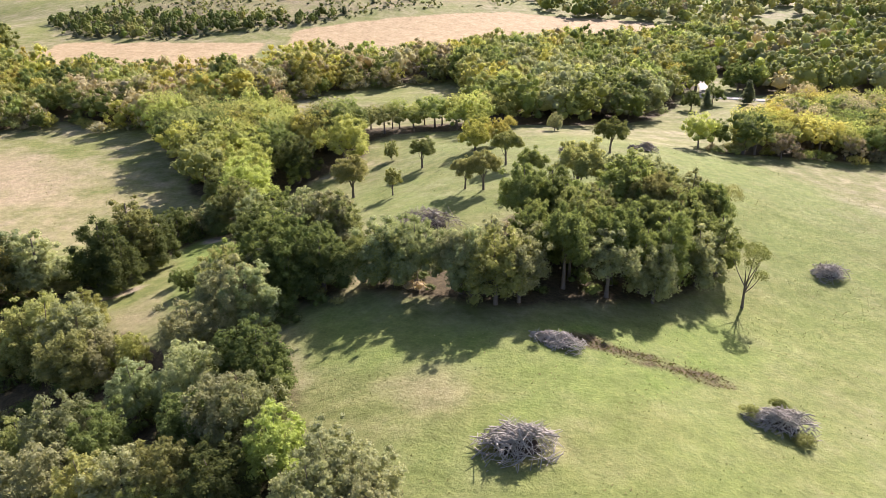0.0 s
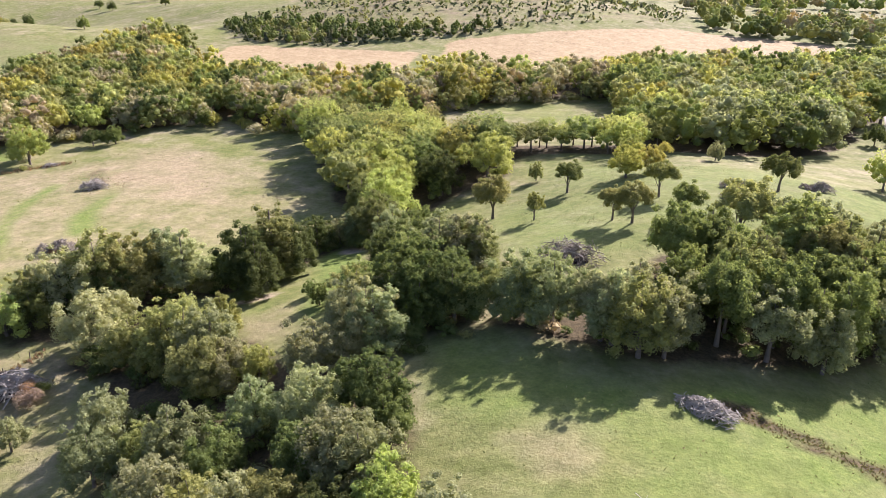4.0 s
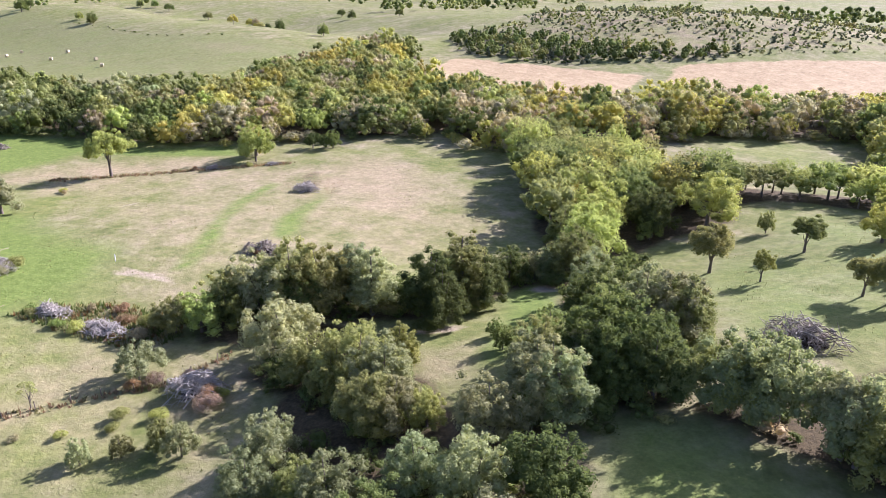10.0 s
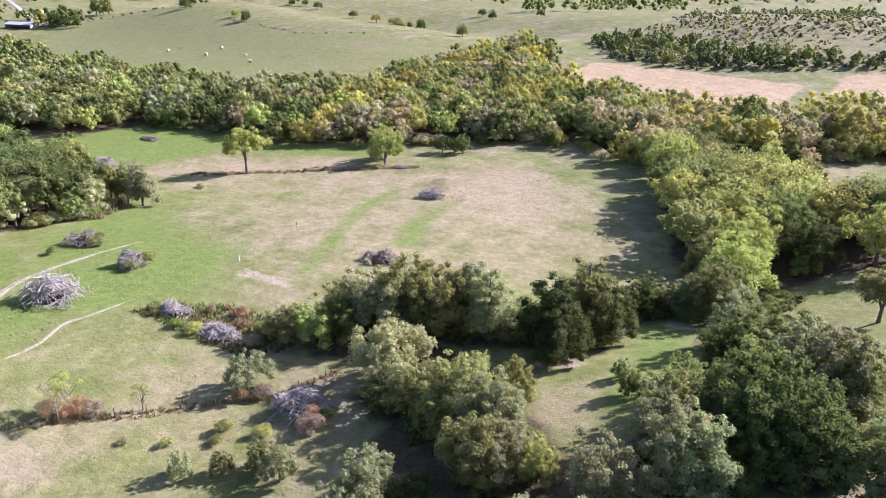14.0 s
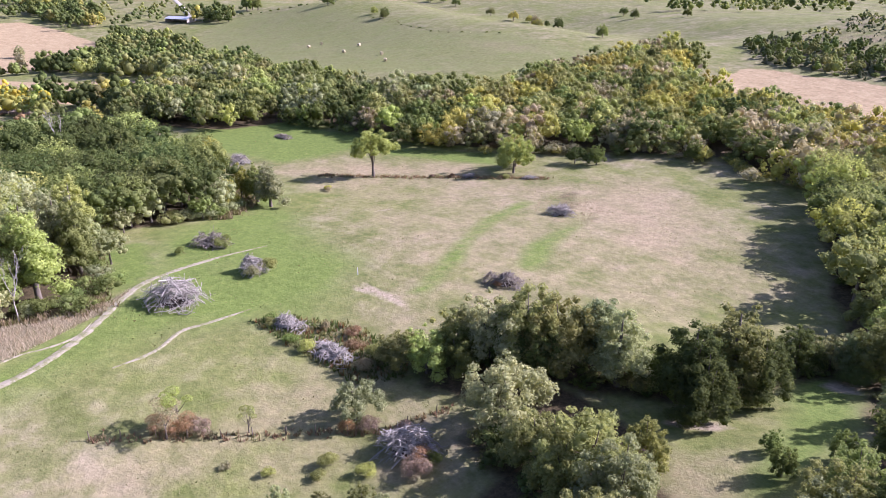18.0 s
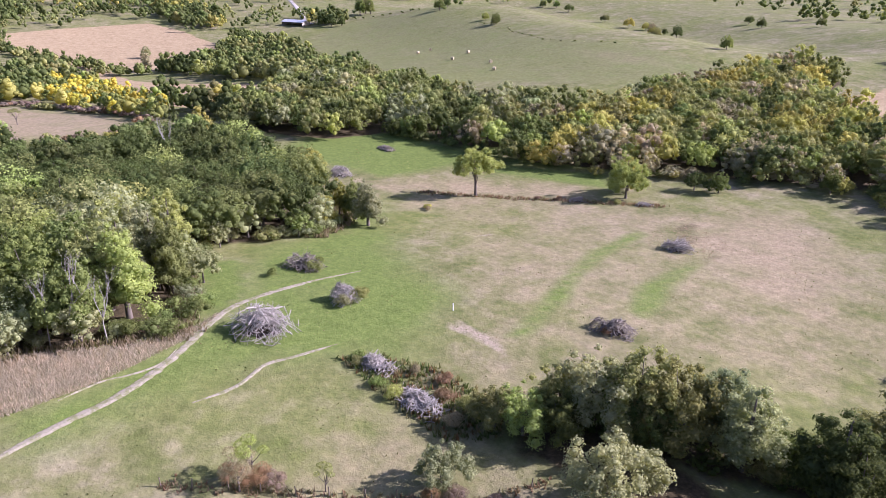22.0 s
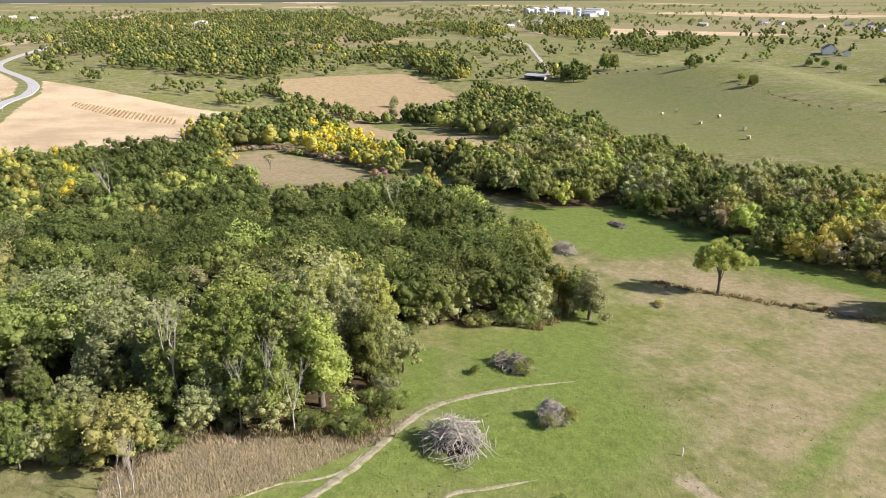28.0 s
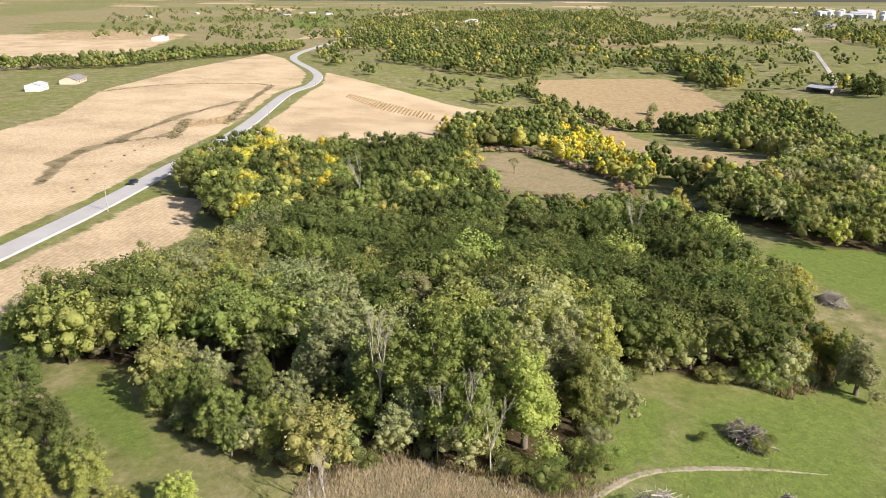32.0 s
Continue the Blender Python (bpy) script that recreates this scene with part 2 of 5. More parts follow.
# ---- the lie of the land: broad swells (x, y, radius, height) ----
NEAR_SWELLS = [(-46, 45, 42, -0.6), (-66, 70, 42, -2.4), (-45, 98, 42, 2.5), (-3, 99, 42, 7.0), (6, 49, 42, 8.0), (-60, 20, 42, -1.1),
               (-41, 125, 42, -4.4), (-102, 76, 42, 0.2), (-9, 129, 42, -1.9), (34, 79, 42, -2.1), (0, 0, 42, 4.2), (-108, 117, 42, 1.6),
               (-100, 0, 42, 3.4), (29, 135, 43, 7.7), (-132, 41, 43, 1.3), (-139, 80, 45, 1.4), (57, 102, 46, -0.6), (8, 168, 49, 2.7),
               (-164, 138, 64, -3.7), (-118, 213, 73, -1.8)]
FAR_SWELLS = [(-232, 6, 91, -2.1), (-287, 62, 111, 0.9), (-86, 359, 131, -1.6), (134, 340, 145, -6.6), (-318, 258, 151, 1.8),
              (-339, 414, 205, 4.4), (-543, 150, 229, -20.3), (-551, -268, 276, 0.7), (-777, 703, 437, 1.1), (-1095, -409, 522, 1.3),
              (-560, 470, 110, 10), (-80, 490, 130, 15), (-240, 480, 110, 6),
              (-560, 392, 75, 7), (-480, 397, 75, 7), (-400, 375, 75, 6), (-330, 350, 75, 6), (-255, 322, 65, 5),
              (-345, 440, 62, -12), (-440, 490, 70, -15), (-550, 530, 85, -15), (-680, 560, 95, -10), (-260, 400, 45, -8),
              (-110, 430, 70, 4), (-20, 470, 70, 4)]
FAR_RISE = 66.0


def ground_z(x, y):
    x, y = np.asarray(x, float), np.asarray(y, float)
    z = np.zeros(np.broadcast(x, y).shape)
    for a, b, r, h in NEAR_SWELLS + FAR_SWELLS:
        z = z + h * np.exp(-((x - a) ** 2 + (y - b) ** 2) / r ** 2)
    far = np.clip((np.hypot(x, y) - 900) / 3900, 0, 1)
    return z + FAR_RISE * far


def at(x, y, dz=0.0):
    return Vector((x, y, float(ground_z(x, y)) + dz))


# ---- outlines of fields, woods and worn ground ----
CROPS = [
    [(-150, -84), (-258, -83), (-319, -87), (-394, -92), (-573, -116), (-629, -113), (-703, -128), (-831, -184), (-898, -228), (-704, -239), (-540, -230), (-427, -194), (-377, -192), (-150, -185)],
    [(-120, -70), (-199, -71), (-234, -69), (-274, -66), (-268, -49), (-230, -39), (-183, -45), (-163, -46), (-125, -58)],
    [(-350, -76), (-586, -98), (-736, -137), (-659, -63), (-585, 4), (-557, 47), (-431, 7), (-378, -30)]]
PLOUGHED = [
    [(-665, 72), (-730, 73), (-748, 132), (-750, 190), (-700, 206), (-634, 212), (-575, 202), (-545, 180), (-530, 145), (-528, 130), (-565, 119), (-601, 98)],
    [(-610, 95), (-583, 116), (-489, 121), (-453, 135), (-429, 156), (-390, 169), (-300, 162), (-296, 137), (-325, 116), (-359, 100), (-407, 98), (-474, 96), (-520, 89)],
    [(-165, 334), (-119, 335), (-78, 336), (-76, 285), (-125, 285), (-168, 296)],
    [(-69, 359), (-27, 390), (39, 435), (101, 443), (150, 425), (100, 375), (34, 350), (-36, 305), (-66, 320)]]
DRY = [
    [(-331, 34), (-388, 32), (-395, 52), (-350, 75), (-321, 88), (-284, 86), (-286, 62), (-300, 42)],
    [(-193, 374), (-178, 432), (-190, 500), (-70, 540), (0, 580), (60, 520), (40, 450), (-28, 402), (-69, 362), (-122, 338), (-165, 342)],
    [(-118, 151), (-125, 179), (-109, 190), (-83, 168), (-76, 139), (-90, 134), (-103, 146)],
    [(-121, 155), (-121, 166), (-110, 162), (-102, 148), (-107, 143)],
    [(-195, 121), (-183, 147), (-153, 170), (-139, 156), (-158, 143), (-182, 118)],
    [(-129, 31), (-122, 47), (-123, 55), (-117, 50), (-114, 37), (-117, 30)],
    [(-48, 91), (-38, 95), (-34, 90), (-38, 81), (-43, 83)],
    [(-20, 79), (-13, 84), (-6, 83), (-10, 75), (-16, 71)]]
LUSH = [
    [(-98, 95), (-102, 102), (-107, 111), (-112, 120), (-119, 132), (-124, 151), (-120, 150), (-114, 132), (-108, 119), (-102, 111), (-98, 103), (-96, 97)],
    [(-95, 117), (-101, 125), (-104, 139), (-104, 146), (-102, 145), (-98, 133), (-92, 123), (-91, 117)],
    [(-152, 64), (-146, 68), (-129, 61), (-122, 56), (-123, 55), (-134, 59)],
    [(-187, 150), (-225, 125), (-240, 135), (-225, 150), (-180, 165), (-160, 178), (-150, 170)],
    [(-142, -23), (-151, -16), (-126, 3), (-121, 2), (-132, -13)],
    [(-127, 58), (-150, 67), (-150, 72), (-138, 70), (-126, 62)]]
BARE = [[(-106, 89), (-106, 92), (-99, 93), (-91, 93), (-99, 91)], [(-136, 110), (-139, 123), (-141, 136), (-138, 123)], [(-51, 95), (-49, 99), (-44, 101), (-45, 97)], [(-43, 121), (-39, 124), (-38, 120), (-41, 118)]]
DITCH = [(14, 69.5), (17, 68.5), (20, 67.5), (22, 67), (24, 66), (27.5, 65.5), (29, 64.5)]
WORN = [[(-121, 155), (-123, 162), (-119, 165), (-112, 157), (-109, 149), (-113, 148)], [(-104, 145), (-107, 157), (-114, 168), (-109, 162), (-102, 149), (-100, 142)]]
TRAILS = [
    [(-113, 37), (-115, 42), (-115, 46), (-116, 50), (-119, 53)],
    [(-100, 22), (-107, 35), (-110, 42), (-113, 47), (-118, 53), (-124, 59), (-128, 64), (-130, 71), (-131, 79), (-131, 88)],
    [(-105, 51), (-106, 57), (-109, 62), (-109, 66), (-109, 73)]]
ROAD_LINE = [(700, -92), (200, -82), (-60, -78), (-209, -77), (-253, -77), (-311, -80), (-404, -87), (-560, -108), (-629, -106), (-703, -121), (-831, -177), (-944, -194), (-1200, -190)]
BIG_WOOD = [(-157, 79), (-161, 72), (-159, 65), (-146, 61), (-126, 56), (-125, 49), (-129, 32), (-122, 24), (-131, 1), (-153, -12), (-154, -27), (-163, -42), (-180, -31), (-196, -28),
            (-194, -18), (-212, -20), (-242, -34), (-272, -58), (-310, -66), (-340, -60), (-331, -28), (-361, 9), (-351, 38), (-265, 47), (-267, 80), (-242, 98), (-201, 101), (-178, 99), (-164, 93), (-157, 85)]
HORSE_NORTH = [(-80, 88), (-67, 93), (-56, 99), (-49, 104), (-45, 118), (-41, 133), (-44, 128), (-53, 116), (-69, 104), (-79, 97)]
HORSE_WEST = [(-65, 77), (-50, 72), (-38, 68), (-36, 76), (-43, 82), (-58, 86), (-65, 84)]
TREE_LINE = [(-23, 84), (-15, 80), (-12, 89), (-22, 115), (-34, 135), (-28, 152), (-17, 165), (-20, 178), (-22, 182), (-55, 200), (-83, 208), (-53, 150), (-38, 121)]
GROVE = [(-10, 82), (4, 75), (26, 81), (37, 90), (44, 103), (40, 112), (28, 114), (14, 110), (4, 96)]
FORE_WOOD = [(-4, 44), (-14, 56), (-18, 70), (-26, 79), (-32, 73), (-48, 75), (-50, 66), (-44, 52), (-30, 40), (-14, 34)]
BAND = [(-274, 104), (-236, 131), (-232, 156), (-184, 168), (-159, 184), (-115, 217), (-83, 207), (-50, 240), (-24, 260), (7, 274), (59, 300), (78, 335), (29, 335),
        (-30, 289), (-58, 290), (-69, 262), (-99, 264), (-128, 272), (-172, 285), (-180, 325), (-205, 330), (-209, 250), (-212, 212), (-246, 195), (-302, 193),
        (-396, 204), (-397, 190), (-309, 135)]
SLIVER = [(-50, 242), (-34, 252), (-16, 262), (0, 268), (5, 240), (8, 215), (0, 197), (-12, 195), (-28, 196), (-40, 205)]
EAST_WOOD = [(17, 186), (31, 186), (47, 192), (62, 210), (72, 225), (80, 250), (92, 262), (95, 300), (120, 330), (150, 380), (59, 340), (7, 280), (10, 215)]
LANE_WOOD = [(104, 248), (200, 240), (270, 330), (220, 380), (150, 380), (112, 320)]
ROW_WOOD = [(-24, 170), (-12, 184), (5, 179), (18, 185), (16, 194), (0, 194), (-12, 194), (-26, 192), (-36, 180)]
YELLOW_WOOD = [(60, 157), (73, 162), (101, 161), (150, 165), (135, 200), (104, 214), (82, 190)]

# ---- ground ----


def lines(spans):
    out = []
    for a, b, s in spans:
        out += list(np.arange(a, b, s))
    return np.array(out + [spans[-1][1]])


def stretch(first, last, step):
    out, s = [], step
    while first < last:
        first, s = first + s, s * 1.09
        out.append(first)
    return out[:-1] + [last]


gx = np.concatenate([-np.array(stretch(960, 4800, 6))[::-1], lines([(-960, -310, 5), (-310, 120, 2.0), (120, 260, 5)]), stretch(260, 4800, 6)])
gy = np.concatenate([-np.array(stretch(280, 4800, 6))[::-1], lines([(-280, -60, 4), (-60, 260, 2.0), (260, 660, 5)]), stretch(660, 4800, 6)])
X, Y = (g.ravel() for g in np.meshgrid(gx, gy))
Z = ground_z(X, Y)
near = (np.abs(X + 95) < 230) & (np.abs(Y - 100) < 190)
Z = Z + np.where(near, 0.035 * np.sin(X * 0.9 + 1.3 * np.sin(Y * 0.31)) * np.sin(Y * 0.8 + 1.1 * np.sin(X * 0.27)), 0)
nx, ny = len(gx), len(gy)
idx = np.arange(nx * ny).reshape(ny, nx)
faces = np.stack([idx[:-1, :-1], idx[:-1, 1:], idx[1:, 1:], idx[1:, :-1]], -1).reshape(-1, 4)
ground_me = mesh_of("ground", np.stack([X, Y, Z], 1), faces, [GROUND], True)


def union(polys, soft, box=None):
    m = np.zeros(len(X))
    for q in polys:
        a = np.array(q)
        k = (X > a[:, 0].min() - 9) & (X < a[:, 0].max() + 9) & (Y > a[:, 1].min() - 9) & (Y < a[:, 1].max() + 9)
        m[k] = np.maximum(m[k], area_mask(q, X[k], Y[k], soft))
    return m


crop, plough = union(CROPS, 6), union(PLOUGHED, 9)
lush, dry, bare = 0.86 * union(LUSH, 4.0), 0.8 * union(DRY, 20), union(BARE, 3)
PINK = [(-105, 149), (-102, 165), (-85, 162), (-72, 149), (-69, 136), (-82, 136), (-93, 136)]
TAN_SLOPE = [[(-10, 62), (1, 64), (5, 58), (1, 52), (-4, 53)], [(2, 51), (11, 54), (13, 49), (5, 46)]]
DRY_PASTURE = [(-88, 30), (-96, 60), (-104, 88), (-140, 105), (-165, 112), (-195, 122), (-165, 165), (-100, 190), (-60, 160), (-45, 128), (-80, 100), (-66, 76), (-55, 55)]
dry[(Y > 338) & (np.abs(X + 65) < 130)] *= 0.6
dry = np.maximum(dry, 0.52 * union([DRY_PASTURE], 30))
road_d = line_dist(ROAD_LINE, X, Y)
lush = np.maximum(lush, np.clip(1.3 - np.abs(road_d - 6.5) / 4, 0, 0.35))
crop = crop * np.clip((road_d - 7) / 3, 0, 1)
# far farmland: a patchwork of stubble, ploughed and dry fields
dist = np.hypot(X + 100, Y - 100)
ci, cj = np.floor((X * 0.94 + Y * 0.34 + 60 * np.sin(Y / 400)) / 310), np.floor((Y * 0.94 - X * 0.34 + 70 * np.sin(X / 350)) / 230)
h = np.mod(np.sin(ci * 12.9898 + cj * 78.233) * 43758.5453, 1.0)
farland = (dist > 880) & ~((np.hypot(X + 720, Y - 480) < 420))
crop = np.where(farland & (h < 0.10), 1, crop)
plough = np.where(farland & (h > 0.16) & (h < 0.24), 0.55, plough)
dry = np.where(farland & (h > 0.28) & (h < 0.7), 0.6, dry)
hill = np.exp(-((X + 430) ** 2 + (Y - 330) ** 2) / 170 ** 2)
FAR_STUBBLE = [[(-1141, -713), (-1300, -640), (-1250, -463), (-873, -370), (-690, -365), (-614, -420), (-760, -640)], [(-1134, -261), (-1323, -274), (-1579, -234), (-1473, -193), (-1225, -214)]]
crop = np.maximum(crop, 0.9 * union(FAR_STUBBLE, 12))
lush = np.maximum(lush, 0.95 * union([[(-1546, -387), (-2065, -504), (-2206, -477), (-1747, -341), (-1446, -326)]], 12))
MEADOW = [(-232, 110), (-250, 133), (-232, 151), (-208, 158), (-181, 170), (-151, 191), (-164, 180), (-185, 161), (-190, 147), (-192, 125), (-208, 118)]
lush = np.maximum(lush, 0.95 * union([MEADOW], 9))
GLADE = [(-48, 121), (-43, 122), (-38, 121), (-34, 109), (-34, 100), (-34, 88), (-37, 87), (-40, 95), (-41, 103)]
lush = np.maximum(lush, 0.9 * union([GLADE], 5))
HAY_BROWN = [[(-342, 295), (-300, 313), (-250, 313), (-218, 303), (-233, 277), (-261, 262)], [(-432, 256), (-487, 291), (-408, 297), (-358, 271), (-386, 253)]]
dry = np.maximum(dry, 0.75 * union(HAY_BROWN, 40))
HAY_HILL = [(-640, 320), (-560, 385), (-469, 355), (-369, 323), (-288, 320), (-218, 305), (-225, 262), (-300, 215), (-420, 228), (-560, 262)]
lush = np.maximum(lush, 0.55 * union([HAY_HILL], 12))
dry = np.maximum(dry, 0.55 * union([HAY_HILL], 12))
MOWN = [[(-470, 262), (-452, 340)], [(-360, 236), (-318, 312)], [(-404, 246), (-372, 318)]]
dry = np.maximum(dry, 0.5 * np.clip(1.6 - np.min([line_dist(q, X, Y) for q in MOWN], axis=0) / 4, 0, 1))
SLOPE = [(-8, 40), (10, 28), (60, 50), (90, 110), (70, 150), (20, 165), (-10, 170), (-20, 130), (-12, 100), (45, 108), (40, 88), (0, 72), (-14, 68)]
lush = np.maximum(lush, 0.56 * union([SLOPE], 12))
LOW_LAWN = [(-3, 44), (-11, 58), (-17, 68), (-21, 80), (-10, 82), (2, 73), (24, 78), (36, 84), (40, 70), (20, 55)]
lush = np.maximum(lush, 0.72 * union([LOW_LAWN], 8))
lush = lush * (1 - 0.5 * union(TAN_SLOPE, 7))
dry = np.maximum(dry, np.maximum(0.72 * union([PINK], 14), 0.6 * union(TAN_SLOPE, 7)))
lush = np.maximum(lush, 0.35 * hill)
NEAR_GREEN = [(-102, 30), (-108, 60), (-98, 80), (-112, 98), (-140, 102), (-175, 116), (-185, 108), (-160, 96), (-152, 75), (-128, 62), (-122, 50), (-112, 30)]
lush = np.maximum(lush, 0.86 * union([NEAR_GREEN], 14))
TERRACES = [[(-534, -227), (-585, -202), (-613, -152), (-608, -132)], [(-438, -104), (-483, -113), (-521, -121), (-608, -132)], [(-377, -108), (-429, -125)],
            [(-280, -112), (-341, -130), (-388, -114), (-430, -124)], [(-311, -127), (-364, -129), (-449, -134), (-518, -127)]]
for q in TERRACES:
    crop = crop * np.clip((line_dist(smooth_line(q, 6), X, Y) - 0.5) / 4, 0.15, 1)
litter_shade = union([BIG_WOOD, HORSE_NORTH, HORSE_WEST, TREE_LINE, GROVE, FORE_WOOD, BAND, EAST_WOOD, LANE_WOOD, ROW_WOOD, YELLOW_WOOD], 6)
# tree shade round the small clearing, painted dark into the ground
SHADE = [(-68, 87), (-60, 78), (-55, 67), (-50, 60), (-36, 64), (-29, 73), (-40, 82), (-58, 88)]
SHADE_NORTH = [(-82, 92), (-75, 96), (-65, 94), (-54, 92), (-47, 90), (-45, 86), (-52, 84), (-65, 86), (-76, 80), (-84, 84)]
litter_shade = np.maximum(litter_shade, 0.9 * union([SHADE, SHADE_NORTH], 5))
litter_shade = litter_shade * (1 - union([SLIVER], 8))
# dark line along the ditch: eroded bank and its shadow, painted together
litter_shade = np.maximum(litter_shade, np.clip(1.1 - line_dist(DITCH, X, Y) / 2.4, 0, 0.62))
litter_shade = np.maximum(litter_shade, np.maximum(0.52 * union(WORN, 4), 0.34 * union([DRY[1]], 25)))
terrace_d = np.min([line_dist(smooth_line(q, 6), X, Y) for q in TERRACES], axis=0)
litter_shade = np.maximum(litter_shade, 0.5 * np.clip(1.6 - terrace_d / 4, 0, 1))
cover_dry = np.clip(2.2 - terrace_d / 4, 0, 0.9)
dry, lush = np.maximum(dry, cover_dry), lush * (1 - cover_dry)
point_colour(ground_me, "cover", np.stack([crop, lush, dry], 1))
point_colour(ground_me, "soil", np.stack([bare, litter_shade, plough], 1))
tagged(new("ground", ground_me), "rolling grass pasture with stubble fields, woods floor, worn tracks and painted-in tree shade", "ground", kind="structure")


def strip(name, line, width, mat, lift, label, cat, step=4.0, ragged=0.0):
    """A ribbon of paving with a slight camber and shallow edges."""
    pts = np.array(smooth_line(line, step))
    d = np.gradient(pts, axis=0)
    d /= np.hypot(d[:, 0], d[:, 1])[:, None]
    n = np.stack([-d[:, 1], d[:, 0]], 1)
    offs = ((-width / 2 - 0.5, -0.35), (-width / 2, 0), (0, 0.02), (width / 2, 0), (width / 2 + 0.5, -0.35))
    base = np.max([ground_z(*(pts + n * o).T) for o, _ in offs], axis=0) + lift
    if ragged:
        offs = ((-width * 1.1, -0.12), (-width / 2, 0), (0, 0.0), (width / 2, 0), (width * 1.1, -0.12))
    wob = 1 + ragged * rng.normal(size=(len(pts), len(offs)))
    if ragged:
        along = np.linspace(0, 1, len(pts))
        wob = wob * np.clip(np.minimum(along, 1 - along) * 5, 0.08, 1)[:, None]
    v = np.concatenate([np.column_stack([pts + n * (o * wob[:, i:i + 1]), base + h]) for i, (o, h) in enumerate(offs)])
    k = len(pts)
    f = [(a * k + i, (a + 1) * k + i, (a + 1) * k + i + 1, a * k + i + 1) for a in range(len(offs) - 1) for i in range(k - 1)]
    f = [q[::-1] for q in f]
    return tagged(new(name, mesh_of(name, v, f, [mat], False)), label, cat, kind="structure")


strip("road", ROAD_LINE, 7.2, ASPHALT, 0.25, "winding two-lane grey country road between stubble fields", "road")
for tr in TRAILS:
    strip("dirt_track", tr, 0.66 if tr is TRAILS[1] else 0.22 if tr is TRAILS[0] else 0.34, TRACK, 0.06, "narrow pale dirt track worn through the grass", "track", 0.8, 0.11)
strip("gravel_drive", [(-1201, 443), (-1135, 436), (-1038, 417), (-980, 410), (-906, 386), (-793, 351), (-710, 323), (-678, 312), (-655, 309)], 3.6, GRAVEL, 0.3, "pale gravel farm drive up a green hill", "drive")
strip("gravel_drive", [(86, 246), (92, 244), (100, 240), (112, 236), (128, 233)], 3.0, GRAVEL, 0.2, "pale gravel drive past the farmyard trees", "drive")
strip("gravel_drive", [(88, 246), (95, 268), (98, 290), (95, 318)], 2.6, GRAVEL, 0.2, "pale gravel lane climbing to the farmhouse", "drive")

# ---- trees ----


def leaf_cloud(r, lobes, count, size, up=-0.35, rough=0.45, fray=0.28):
    """Small leaf sprays over the outside of overlapping lobes (centre and radii), each lying roughly along the lobe."""
    L = np.array(lobes, float)
    w = (L[:, 3] * L[:, 5]) ** 1.0
    k = r.choice(len(L), size=count * 2, p=w / w.sum())
    d = r.normal(size=(count * 2, 3))
    d /= np.linalg.norm(d, axis=1)[:, None]
    d[:, 2] = np.where(d[:, 2] < up, -d[:, 2] * 0.6, d[:, 2])
    rad = 1 + fray - (0.22 + fray) * r.random(count * 2) ** 0.8
    c = L[k, :3] + d * L[k, 3:6] * rad[:, None]
    keep = np.ones(count * 2, bool)
    for lobe in L:
        q = (c - lobe[:3]) / lobe[3:6]
        keep &= (q ** 2).sum(1) > 0.55
    c, d = c[keep][:count], d[keep][:count]
    n = d + rough * r.normal(size=d.shape) + (0, 0, 0.2)
    n /= np.linalg.norm(n, axis=1)[:, None]
    t = np.cross(n, r.normal(size=d.shape))
    t /= np.linalg.norm(t, axis=1)[:, None] + 1e-9
    b = np.cross(n, t)
    s = size * (0.55 + 0.9 * r.random(len(c)))[:, None]
    v = np.stack([c - t * s, c + t * s * 0.7 + b * s * 0.75, c + t * s * 0.5 - b * s * 0.75], 1).reshape(-1, 3)
    return v, np.arange(len(v)).reshape(-1, 3)


BALLS = []
for sub in (1, 2):
    bm = bmesh.new()
    bmesh.ops.create_icosphere(bm, subdivisions=sub, radius=1)
    BALLS.append((np.array([v.co[:] for v in bm.verts]), np.array([[v.index for v in f.verts] for f in bm.faces])))
    bm.free()


def leaf_core(r, lobes, fine, lo, hi):
    """The packed inner foliage: rough lumps."""
    v0, f0 = BALLS[fine]
    items = []
    for lobe in lobes:
        v = v0 * (lo + (hi - lo) * r.random((len(v0), 1)))
        items.append((np.array(lobe[:3]) + v * np.array(lobe[3:6]) * 0.96, f0))
    return items


def tube(path, radii, sides=6):
    v, f = [], []
    path = [Vector(p) for p in path]
    for i, (p, rad) in enumerate(zip(path, radii)):
        d = (path[min(i + 1, len(path) - 1)] - path[max(i - 1, 0)]).normalized()
        a = d.orthogonal().normalized()
        b = d.cross(a)
        for k in range(sides):
            th = 2 * math.pi * k / sides
            v.append(p + (a * math.cos(th) + b * math.sin(th)) * rad)
    for i in range(len(path) - 1):
        for k in range(sides):
            f.append((i * sides + k, i * sides + (k + 1) % sides, (i + 1) * sides + (k + 1) % sides, (i + 1) * sides + k))
    return v, f


def merge(items):
    vs, fs, o = [], [], 0
    for v, f in items:
        v, f = np.asarray(v, float), np.asarray(f, int)
        vs.append(v)
        fs.append(f + o)
        o += len(v)
    return np.concatenate(vs), np.concatenate(fs)


